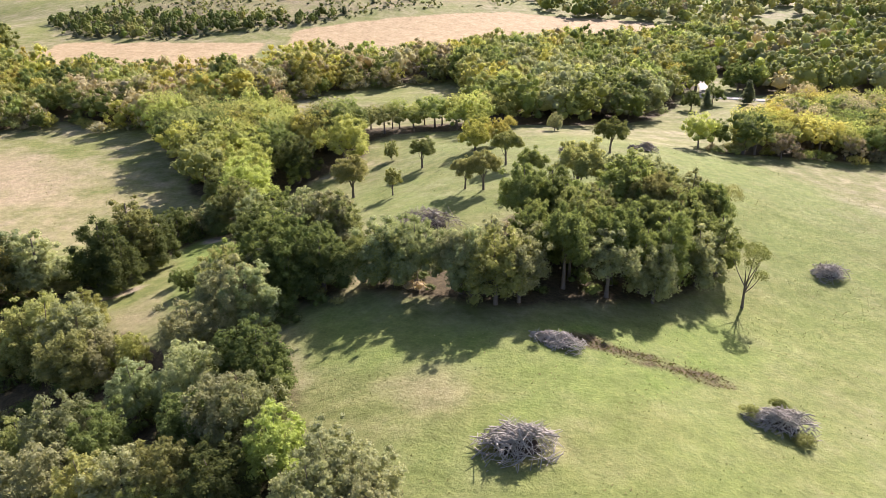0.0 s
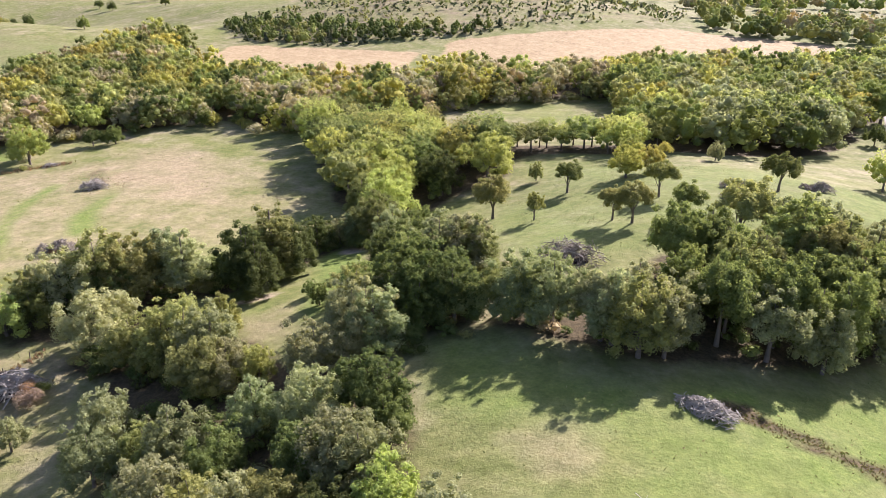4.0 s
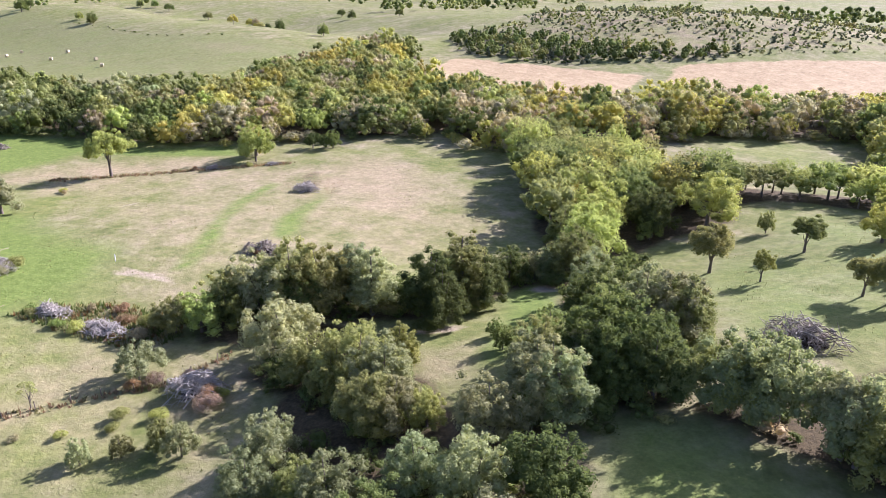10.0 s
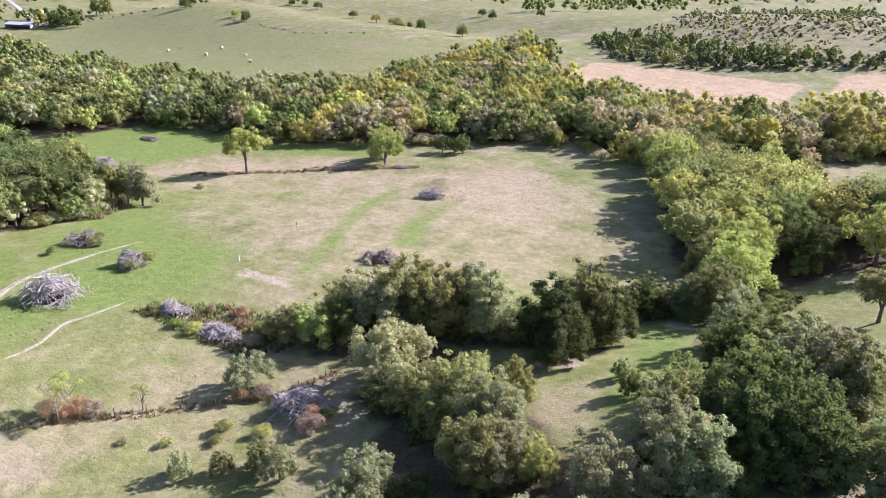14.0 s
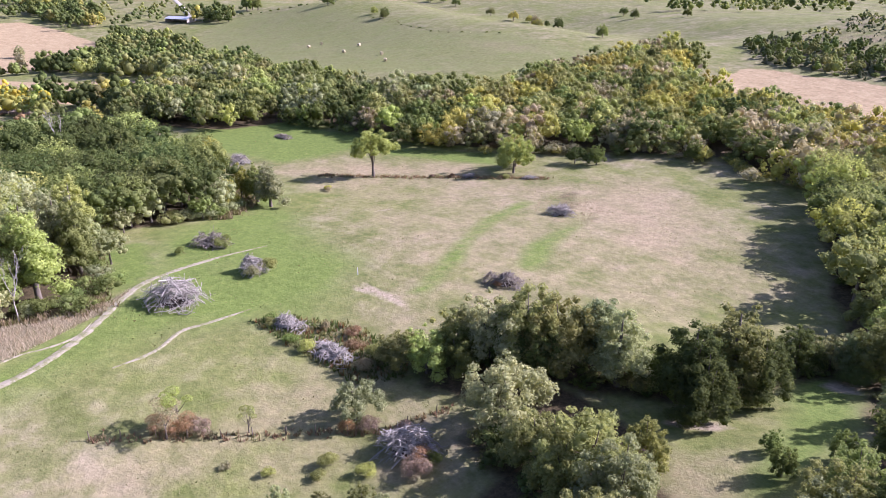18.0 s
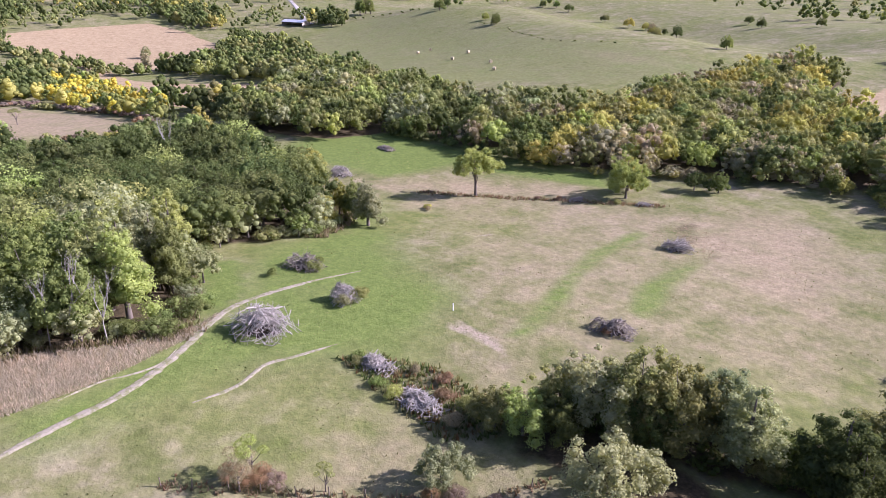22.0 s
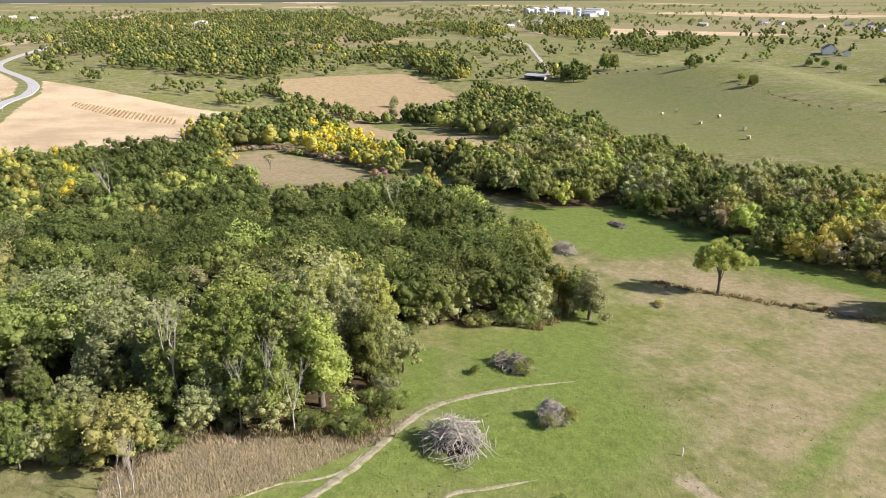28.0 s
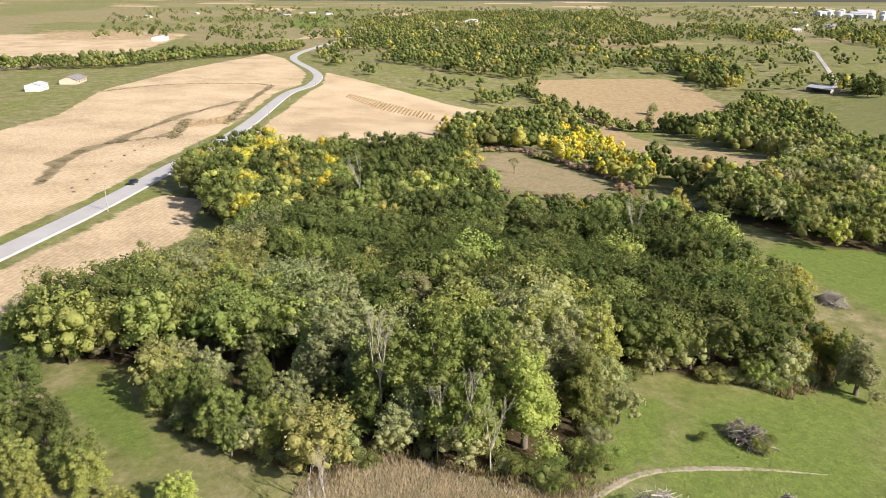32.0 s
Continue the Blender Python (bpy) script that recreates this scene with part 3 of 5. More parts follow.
def plumes(r, count, spread, top, low, width, levels, sag=0.55):
    """Upright plumes of foliage on separate limbs, whose tops make an uneven dome."""
    out = []
    for i in range(count):
        a = 2.4 * i + 0.7 * r.random()
        q = spread * math.sqrt((i + 0.4) / count)
        head = top * (1 - sag * (q / spread) ** 2 * spread) * (0.86 + 0.2 * r.random())
        foot = low + 0.10 * r.random() + 0.12 * (1 - q / spread)
        w = width * (0.75 + 0.5 * r.random())
        for j in range(levels):
            u = (j + 0.5 * r.random()) / levels
            s = w * (1.05 - 0.62 * u ** 1.6)
            lean = 1 + 0.10 * (1 - u) - 0.12 * u
            out.append((q * lean * math.cos(a) + 0.45 * w * r.normal(), q * lean * math.sin(a) + 0.45 * w * r.normal(),
                        foot + (head - foot - s) * u + 0.02, s, s, s * (1.0 + 0.3 * r.random())))
    return out


def dome(r, count, wide, mid_z, high, size):
    """Clumps over a rounded crown, close above and open below."""
    out = []
    for i in range(count):
        u = 1 - 1.55 * (i + 0.5) / count
        a, q = 2.4 * i + 0.5 * r.random(), math.sqrt(max(0.05, 1 - u * u))
        s = size * (0.6 + 0.8 * r.random())
        w = wide * (0.70 + 0.22 * r.random()) * (1 + 0.22 * math.sin(2 * a + 5 * u))
        out.append((w * q * math.cos(a), w * q * math.sin(a), mid_z + high * 0.8 * u * (0.8 + 0.35 * r.random()), s, s, s * (0.9 + 0.3 * r.random())))
    out.append((0, 0, mid_z, wide * 0.62, wide * 0.62, high * 0.68))
    return out


def lobes_of(r, kind, fine=False):
    """Crown lobes of a tree one unit high."""
    if kind == "round":
        return plumes(r, 12, 0.32, 1.0, 0.14, 0.088, 6) if fine else dome(r, 36, 0.40, 0.54, 0.44, 0.100)
    if kind == "stemmed":
        return plumes(r, 9, 0.28, 1.0, 0.40, 0.080, 5) if fine else dome(r, 26, 0.33, 0.68, 0.32, 0.085)
    if kind == "tall":
        return plumes(r, 8, 0.18, 1.0, 0.10, 0.074, 8, 0.9) if fine else dome(r, 30, 0.25, 0.52, 0.47, 0.083)
    if kind == "spread":
        return plumes(r, 13, 0.39, 0.96, 0.20, 0.086, 5, 0.8) if fine else dome(r, 36, 0.47, 0.52, 0.38, 0.105)
    out = []
    if kind == "open":
        for _ in range(8):
            a, q = r.random() * 6.28, 0.30 * math.sqrt(r.random())
            s = 0.10 + 0.06 * r.random()
            out.append((q * math.cos(a), q * math.sin(a), 0.55 + 0.36 * r.random(), s, s, s * 0.7))
    elif kind == "cedar":
        for i in range(9):
            z = 0.12 + 0.8 * i / 9
            s = 0.27 * (1.08 - z) + 0.03
            for _ in range(2):
                a, q = r.random() * 6.28, s * 0.45
                out.append((q * math.cos(a), q * math.sin(a), z, s * 0.8, s * 0.8, 0.13))
    else:
        for _ in range(9):
            a, q = r.random() * 6.28, 0.5 * math.sqrt(r.random())
            s = 0.24 + 0.16 * r.random()
            out.append((q * math.cos(a), q * math.sin(a), 0.25 + 0.4 * r.random() * (1.2 - q), s, s, s * 0.85))
    return out


def limbs_of(r, kind, lobes, bare=False):
    lean = (r.random(2) - 0.5) * 0.10
    top = 0.62 if kind in ("round", "stemmed", "spread", "open") else 0.85
    trunk = [(lean[0] * t * t, lean[1] * t * t, t * top - (0.02 if t == 0 else 0)) for t in (0, 0.25, 0.5, 0.75, 1)]
    items = [tube(trunk, (0.030, 0.022, 0.017, 0.012, 0.004), 7)]
    for lobe in lobes[:7]:
        h = 0.16 + 0.30 * r.random()
        t = h / top
        p0 = Vector((lean[0] * t * t, lean[1] * t * t, h))
        p2 = Vector(lobe[:3])
        p1 = p0.lerp(p2, 0.5) + Vector((0, 0, -0.03))
        items.append(tube([p0, p1, p2], (0.011, 0.007, 0.002), 5))
    return merge(items)


PROTO = {}
KINDS = ("round", "stemmed", "tall", "spread", "open", "cedar", "bush")
LEAVES = {"near": (7600, 0.0125), "mid": (5400, 0.0145), "wood": (1500, 0.0180), "far": (640, 0.0225), "dist": (130, 0.036), "dot": (26, 0.078)}
CORE = {"near": (0.50, 0.80), "mid": (0.52, 0.84), "wood": (0.46, 0.88), "far": (0.46, 0.92), "dist": (0.62, 1.08), "dot": (0.7, 1.25)}
FRAY = {"near": 0.26, "mid": 0.24, "wood": 0.16, "far": 0.14, "dist": 0.08, "dot": 0.05}
LUMPS = {"near": 99, "mid": 99, "wood": 30, "far": 20, "dist": 10, "dot": 4}
CROWN_ME, TRUNK_ME = {}, {}
for ki, kind in enumerate(KINDS):
    for lod, (count, size) in LEAVES.items():
        for v in range(4 if lod in ("near", "mid") else 3):
            r = np.random.default_rng(100 * ki + v)
            lobes = lobes_of(r, kind, lod in ("near", "mid"))
            if lod in ("far", "dist", "dot"):
                step = max(1, round(len(lobes) / LUMPS[lod]))
                lobes = [(*q[:3], *(a * {"far": 1.08, "dist": 1.25, "dot": 1.45}[lod] for a in q[3:])) for q in lobes[::-1][::step]]
            if lod in ("far", "dist", "dot") and kind in ("round", "stemmed", "tall", "spread"):
                lobes = [(*q[:2], q[2] - 0.20 * (1 - q[2]), *q[3:]) for q in lobes]
            wood = limbs_of(r, kind, lobes)
            n = int(count * (0.55 if kind == "open" else 1.0))
            sz = size * (0.8 if kind in ("open", "tall") else 1.35 if kind == "bush" else 1.0)
            core = [] if kind == "open" else leaf_core(r, lobes[-LUMPS[lod]:], 0, *(c * (0.8 if kind == "bush" else 1) for c in CORE[lod]))
            leaves = leaf_cloud(r, lobes, n, sz, rough=0.65 if lod in ("near", "mid") else 0.8, fray=FRAY[lod])
            crown = merge([leaves] + core)
            smooth = np.arange(len(crown[1])) >= len(leaves[1])
            PROTO[kind, lod, v] = (crown, wood, smooth)
            if lod in ("near", "mid"):
                CROWN_ME[kind, lod, v] = mesh_of("crown", *crown, [LEAF], smooth)
                TRUNK_ME[kind, lod, v] = mesh_of("trunk", *wood, [BARK], True)

TINTS = {
    "dark": (0.112, 0.136, 0.044), "mid": (0.178, 0.206, 0.066), "olive": (0.252, 0.254, 0.096), "grey": (0.276, 0.288, 0.148),
    "lime": (0.304, 0.328, 0.102), "fresh": (0.295, 0.340, 0.110), "gold": (0.355, 0.330, 0.092), "yellow": (0.51, 0.445, 0.065), "tan": (0.345, 0.302, 0.188),
    "rust": (0.28, 0.185, 0.110), "cedar": (0.138, 0.152, 0.090), "mauve": (0.26, 0.198, 0.155)}
SAID = {"dark": "dark green", "mid": "green", "olive": "olive green", "grey": "grey-green", "lime": "yellow-green", "fresh": "fresh light-green", "gold": "golden-green",
        "yellow": "bright yellow", "tan": "tan and fading", "rust": "rust-coloured", "cedar": "dark evergreen", "mauve": "dull reddish"}
SHAPED = {"round": "rounded leafy tree", "stemmed": "bare-trunked tree", "tall": "tall leafy tree", "spread": "broad spreading tree", "open": "thin open-crowned tree",
          "cedar": "conical cedar", "bush": "low dense bush"}


def tint_of(r, tint):
    c = np.array(TINTS[tint]) * (0.85 + 0.60 * r.random()) * (1 + 0.10 * (r.random(3) - 0.5))
    return tuple(c)


def tree(x, y, height, kind="round", tint="mid", lod="near", wide=1.0, place="on the pasture", group="", r=rng):
    v = int(r.integers(4))
    base = new("bush" if kind == "bush" else "tree")
    s = height
    base.matrix_basis = Matrix.LocRotScale(at(x, y, -0.05), Euler((0, 0, r.random() * 6.28)), (s * wide, s * wide, s))
    if kind != "bush":
        child("trunk", TRUNK_ME[kind, lod, v], base)
    crown = child("crown", CROWN_ME[kind, lod, v], base)
    crown.color = (*tint_of(r, tint), 1)
    return tagged(base, f"{SAID[tint]} {SHAPED[kind]} {place}", "bush" if kind == "bush" else "tree", group)


def scatter(poly, spacing, r, holes=()):
    a = np.array(poly)
    xs, ys = np.arange(a[:, 0].min(), a[:, 0].max(), spacing), np.arange(a[:, 1].min(), a[:, 1].max(), spacing)
    x, y = (g.ravel() for g in np.meshgrid(xs, ys))
    x = x + (r.random(len(x)) - 0.5) * spacing * 0.9
    y = y + (r.random(len(y)) - 0.5) * spacing * 0.9
    k = inside(poly, x, y)
    for h in holes:
        k &= ~inside(h, x, y)
    k &= line_dist(ROAD_LINE, x, y) > 9
    return np.stack([x[k], y[k]], 1)


def pick(r, mixture):
    names = list(mixture)
    w = np.array([mixture[n] for n in names], float)
    return names[int(r.choice(len(names), p=w / w.sum()))]


def woodland(name, spots, label, r, kinds, tints, height, lod, patchy=40.0, category="woodland", tint_at=None, low=()):
    """Many trees joined into one mesh; spots are x, y; colours come in drifts."""
    cv, ct, cs, tv, co, to = [], [], [], [], 0, 0
    cf, tf = [], []
    names = list(tints)
    w = np.cumsum([tints[n] for n in names])
    w = w / w[-1]
    for x, y in spots:
        kind = pick(r, kinds)
        drift = 0.5 + 0.9 * noise.noise(Vector((x / patchy, y / patchy, 3.1))) + 0.28 * r.normal()
        tint = names[int(np.searchsorted(w, min(max(drift, 0), 0.999)))]
        h = height[0] + (height[1] - height[0]) * r.random()
        if tint_at:
            tint = tint_at(x, y, r)
        if low and inside(low, x, y):
            h *= 0.62
        if kind == "bush":
            h *= 0.4
        if kind == "cedar":
            h *= 0.75
            tint = "cedar"
        (v, f), (wv, wf), sm = PROTO[kind, lod, int(r.integers(3))]
        cs.append(sm)
        a = r.random() * 6.28
        rot = np.array([[math.cos(a), -math.sin(a), 0], [math.sin(a), math.cos(a), 0], [0, 0, 1]])
        sc = h * np.array([1, 1, 1]) * np.array([0.9 + 0.35 * r.random()] * 2 + [1])
        p = np.array(at(x, y, -0.1))
        cv.append(v @ rot.T * sc + p)
        cf.append(f + co)
        co += len(v)
        ct.append(np.tile(np.array(tint_of(r, tint), np.float32), (len(v), 1)))
        if lod == "wood" and kind != "bush":
            tv.append(wv[:35] @ rot.T * sc + p)
            tf.append(np.concatenate([wf[:28, [0, 1, 2]], wf[:28, [0, 2, 3]]]) + to)
            to += 35
    nv, nf = co, sum(len(f) for f in cf)
    verts = np.concatenate(cv + tv)
    faces_ = np.concatenate(cf + [f + nv for f in tf])
    me = mesh_of(name, verts, faces_, [LEAF_JOINED, BARK], np.concatenate(cs + [np.ones(len(f), bool) for f in tf]))
    me.polygons.foreach_set("material_index", np.concatenate([np.zeros(nf, np.int32), np.ones(len(faces_) - nf, np.int32)]))
    tint_all = np.full((len(verts), 3), 0.1, np.float32)
    tint_all[:nv] = np.concatenate(ct)
    point_colour(me, "tint", tint_all)
    return tagged(new(name, me), label, category, kind="stuff")


def wood(spots, near_if, place, r, kinds, tints, height, lod_near="near", group="", low=()):
    """Trees of a wood that stand nearest become things; returns the others."""
    rest = []
    names = list(tints)
    w = np.cumsum([tints[n] for n in names])
    w = w / w[-1]
    for x, y in spots:
        if not near_if(x, y):
            rest.append((x, y))
            continue
        kind = pick(r, kinds)
        drift = 0.5 + 0.9 * noise.noise(Vector((x / 25, y / 25, 3.1))) + 0.3 * r.normal()
        tint = "cedar" if kind == "cedar" else names[int(np.searchsorted(w, min(max(drift, 0), 0.999)))]
        h = height[0] + (height[1] - height[0]) * r.random()
        h *= {"bush": 0.35, "cedar": 0.75}.get(kind, 1) * (0.58 if low and inside(low, x, y) else 1)
        tree(x, y, h, kind, tint, lod_near, 0.9 + 0.35 * r.random(), place, group, r)
    return rest


# the wood beside the worn track
r = np.random.default_rng(11)
CLEARING = [(-331, 34), (-388, 32), (-395, 52), (-350, 75), (-321, 88), (-284, 86), (-286, 62), (-300, 42)]
spots = scatter(BIG_WOOD, 6.4, r, [CLEARING])
rest = wood(spots, lambda x, y: x > -152, "in the wood by the track", r, {"tall": 5, "round": 3},
            {"lime": 0.7, "olive": 2, "grey": 5, "mid": 3}, (11, 17), "mid", "trees of the wood by the track",
            [(-118, 26), (-131, -4), (-157, -16), (-172, -8), (-150, 16), (-134, 30)])


def wood_tint(x, y, r):
    """Grey-green along the near side, yellow in drifts by the road, dark green elsewhere."""
    n = noise.noise(Vector((x / 14, y / 14, 9.3)))
    if area_grey(x, y) > r.random():
        return ("grey", "grey", "olive", "lime", "mid")[int(r.integers(5))]
    if inside(YELLOW_SIDE, x, y) and n > -0.1:
        return ("gold", "lime", "yellow", "mid", "mid")[int(r.integers(5))]
    if n > 0.24:
        return ("gold", "lime", "fresh", "mid")[int(r.integers(4))]
    return ("dark", "dark", "dark", "dark", "mid")[int(r.integers(5))]


YELLOW_SIDE = [(-306, -75), (-357, -38), (-270, 3), (-222, -17), (-225, -45)]
GREY_LINE = [(-205, -45), (-190, -20), (-160, 20), (-150, 52)]


def area_grey(x, y):
    return float(np.clip(1.25 - line_dist(GREY_LINE, np.array([x]), np.array([y]))[0] / 24, 0, 0.92))


CLEAR_FRONT = [(-331, 35), (-277, 31), (-248, 39), (-237, 48), (-233, 66), (-262, 88), (-284, 87), (-293, 59)]
for spots, lod in (([p for p in rest if p[0] > -225], "wood"), ([p for p in rest if p[0] <= -225], "far")):
    woodland("woodland", spots, "dense mixed wood of dark green and yellowing trees", r, {"round": 5, "spread": 3, "tall": 2},
             {"mid": 1}, (10.5, 15), lod, 42, tint_at=wood_tint, low=CLEAR_FRONT)

# trees placed one by one: x, y, height, form, colour, width
NORTH_RING = [
    (-75, 91, 11, "round", "grey", 1), (-71, 94, 12, "round", "olive", 1), (-67, 96, 12, "round", "olive", 1), (-65, 101, 11, "tall", "grey", 1.2),
    (-60, 99, 11, "tall", "grey", 1.2), (-68, 93, 7, "round", "dark", 1.1), (-51, 101, 12, "tall", "dark", 1.2), (-49, 107, 13, "tall", "olive", 1.2),
    (-48, 99, 9, "round", "dark", 1), (-46, 109, 9, "round", "dark", 1), (-47, 121, 7, "round", "dark", 1), (-44, 125, 6, "round", "grey", 1),
    (-41, 125, 7, "tall", "grey", 1.2), (-79, 89, 8, "round", "olive", 1), (-57, 103, 6, "round", "dark", 1), (-73, 93, 9, "round", "dark", 1),
]
WEST_RING = [
    (-63, 82, 10, "spread", "grey", 1.1), (-55, 78, 8, "round", "olive", 1), (-49, 79, 10, "spread", "olive", 1.1),
    (-44, 77, 9, "round", "grey", 1), (-50, 76, 8, "round", "olive", 1), (-47, 86, 6, "round", "lime", 1),
    (-42, 71, 8, "round", "olive", 1), (-40, 73, 7, "spread", "grey", 1), (-36, 73, 5, "round", "lime", 1),
]
HEDGEROW = [
    (-41, 150, 13, "round", "lime", 1.05), (-38, 137, 12, "round", "lime", 1.1), (-22, 161, 13, "spread", "lime", 1), (-31, 152, 6, "round", "lime", 1),
    (-55, 158, 8, "round", "gold", 1), (-31, 114, 9, "round", "grey", 1), (-17, 98, 11, "spread", "grey", 0.95), (-24, 105, 10, "round", "mid", 1),
    (-22, 86, 11, "round", "dark", 1), (-18, 85, 10, "spread", "dark", 1), (-23, 86, 8, "tall", "grey", 1.2), (-24, 77, 9, "round", "grey", 1),
    (-10, 84, 8, "spread", "olive", 1.1), (-15, 97, 9, "round", "olive", 1), (-6, 82, 8, "round", "olive", 1), (-37, 126, 10, "round", "olive", 1),
    (-31, 154, 11, "round", "dark", 1), (-38, 161, 12, "round", "mid", 1), (-45, 142, 9, "round", "olive", 1), (-15, 83, 9, "round", "dark", 1),
    (-19, 81, 7, "round", "dark", 1), (-20, 90, 10, "round", "dark", 1), (-27, 80, 8, "round", "grey", 1), (-29, 91, 7, "round", "mid", 1), (-28, 85, 8, "round", "olive", 1), (-23, 93, 10, "tall", "mid", 1.2), (-20, 99, 10, "round", "grey", 1), (-27, 101, 9, "round", "dark", 1),
]
THICKET = [
    (-23, 76, 9, "tall", "grey", 1.3), (-25, 62, 8, "round", "grey", 1), (-19, 63, 8, "round", "dark", 1.1), (-31, 62, 7, "round", "grey", 1),
    (-23, 54, 7, "round", "dark", 1), (-20, 54, 8, "round", "grey", 1), (-17, 53, 8, "round", "grey", 1), (-14, 49, 7, "round", "lime", 1),
    (-9, 46, 7, "round", "grey", 1), (-6, 44, 6, "round", "grey", 1), (-37, 57, 8, "round", "grey", 1), (-32, 55, 7, "round", "mid", 1),
    (-35, 50, 8, "round", "grey", 1), (-30, 48, 7, "round", "olive", 1), (-23, 48, 7, "round", "olive", 1), (-18, 46, 7, "round", "dark", 1),
    (-24, 46, 5, "round", "lime", 1), (-10, 42, 7, "round", "grey", 1), (-17, 60, 6, "round", "dark", 1),
    (-27, 48, 7, "round", "grey", 1), (-6, 41, 6, "round", "grey", 1), (-49, 63, 7, "round", "grey", 1), (-46, 56, 7, "round", "grey", 1),
    (-41, 58, 6, "round", "olive", 1), (-28, 71, 8, "round", "grey", 1),
]
LAWN_TREES = [
    (-159, -37, 9, "round", "mid", 1), (-154, -28, 9, "round", "dark", 1), (-140, -26, 9, "round", "dark", 1), (-127, -14, 8, "round", "dark", 1),
    (-127, -18, 8, "round", "mid", 1), (-120, -6, 7, "round", "mid", 1), (-119, -12, 6, "round", "lime", 1.1), (-116, -2, 6, "round", "lime", 1.1),
    (-114, 10, 5, "round", "lime", 1.2), (-157, -21, 8, "round", "tan", 1), (-171, -36, 9, "round", "mid", 1), (-176, -26, 10, "round", "grey", 1),
    (-114, -8, 5, "round", "lime", 1.2), (-112, 4, 4, "round", "lime", 1.2),
]
for rows, place, group in ((NORTH_RING, "north of the small clearing", "trees round the small clearing"), (WEST_RING, "west of the small clearing", "trees round the small clearing"),
                           (HEDGEROW, "in the hedgerow of old trees", "trees of the hedgerow"), (THICKET, "in the thicket below the slope", "trees of the thicket"),
                           (LAWN_TREES, "beside the small lawn", "trees round the small lawn")):
    for x, y, h, kind, tint, w in rows:
        tree(x, y, h * 1.06, kind, tint, "near", w * 1.1, place, group, r)
        if h > 6 and r.random() < 0.75 and place != "beside the small lawn":
            a = r.random() * 6.28
            tree(x + 2.5 * math.cos(a), y + 2.5 * math.sin(a), 1.8 + 1.5 * r.random(), "bush", ("dark", "mid", "olive")[int(r.integers(3))], "mid", 1.0, "in the undergrowth of the trees", "undergrowth", r)
rest = scatter(TREE_LINE, 6.0, r)
rest = [p for p in rest if p[1] > 150 and min(math.hypot(p[0] - q[0], p[1] - q[1]) for q in HEDGEROW) > 6 and not (p[1] > 196 and p[0] > -45)]
woodland("woodland", rest, "hedgerow of leafy trees turning yellow in places", r, {"round": 4, "spread": 3, "tall": 1},
         {"dark": 1, "mid": 2, "olive": 2.5, "lime": 1.5, "gold": 0.5}, (9, 13), "wood", 30)
grove = scatter(GROVE, 5.0, r)
wood([p for p in grove if (p[0] < 9 or p[1] < 82) and not (p[0] < 10 and p[1] > 85)], lambda x, y: True, "in the grove on the slope", r, {"stemmed": 2, "round": 4, "tall": 2},
     {"grey": 5, "olive": 2, "mid": 2}, (8.5, 11.5), "near", "trees of the grove")
wood([p for p in grove if not (p[0] < 9 or p[1] < 82)], lambda x, y: True, "in the grove on the slope", r, {"stemmed": 4, "round": 2, "tall": 3},
     {"mid": 3, "olive": 3, "grey": 4}, (8.5, 12.5), "near", "trees of the grove")

# the wooded creek and the woods beyond it
creek = scatter(BAND, 6.3, r, [SLIVER])
for lo, hi, label, tints, height in ((-999, -205, "belt of dark green trees along the creek", {"lime": 1.2, "mid": 3.5, "dark": 2, "olive": 2.5, "grey": 2}, (8.5, 12.5)),
                                     (-205, -110, "belt of olive and golden trees along the creek", {"gold": 2.4, "olive": 2.6, "mid": 2.0, "lime": 1.2, "dark": 1.4, "tan": 1.2}, (8.5, 12.5)),
                                     (-110, 999, "belt of golden and tan autumn trees along the creek", {"gold": 2.6, "olive": 2.2, "tan": 2.4, "lime": 1.8, "mid": 1.4}, (9.5, 13.5))):
    woodland("woodland", [p for p in creek if lo <= p[0] < hi], label, r, {"round": 5, "spread": 3, "tall": 1}, tints, height, "far", 22)
LANES = [[(86, 246), (92, 244), (100, 240), (112, 236), (128, 233)], [(88, 246), (95, 268), (98, 290), (95, 318)]]
YARD = [(56, 300), (82, 284), (84, 296), (70, 318), (58, 318)]


def off_lanes(spots):
    k = np.min([line_dist(q, spots[:, 0], spots[:, 1]) for q in LANES], axis=0) > 5
    return spots[k]


woodland("woodland", off_lanes(scatter(EAST_WOOD, 6.5, r, [SLIVER, YARD])), "autumn wood round the farmyard", r, {"round": 5, "spread": 3, "tall": 2},
         {"gold": 0.5, "olive": 2, "grey": 3, "lime": 2, "mid": 2.5}, (10, 15), "far", 26)
woodland("woodland", off_lanes(scatter(LANE_WOOD, 8.5, r)), "wood of green trees beyond the farm lane", r, {"round": 5, "spread": 3, "tall": 1},
         {"mid": 2, "grey": 2, "olive": 3, "lime": 3, "tan": 0.5}, (10, 14), "dist", 38)
woodland("woodland", scatter(ROW_WOOD, 5.5, r), "row of green and yellowing trees below a small meadow", r, {"round": 5, "spread": 3},
         {"dark": 2, "mid": 3, "olive": 2, "lime": 2}, (7, 9.5), "wood", 18)
woodland("woodland", scatter(YELLOW_WOOD, 5.5, r), "grove of yellow and olive autumn trees", r, {"round": 5, "spread": 3},
         {"mid": 1, "olive": 2, "lime": 2.0, "tan": 2.2, "gold": 2.4}, (8, 11), "wood", 22)

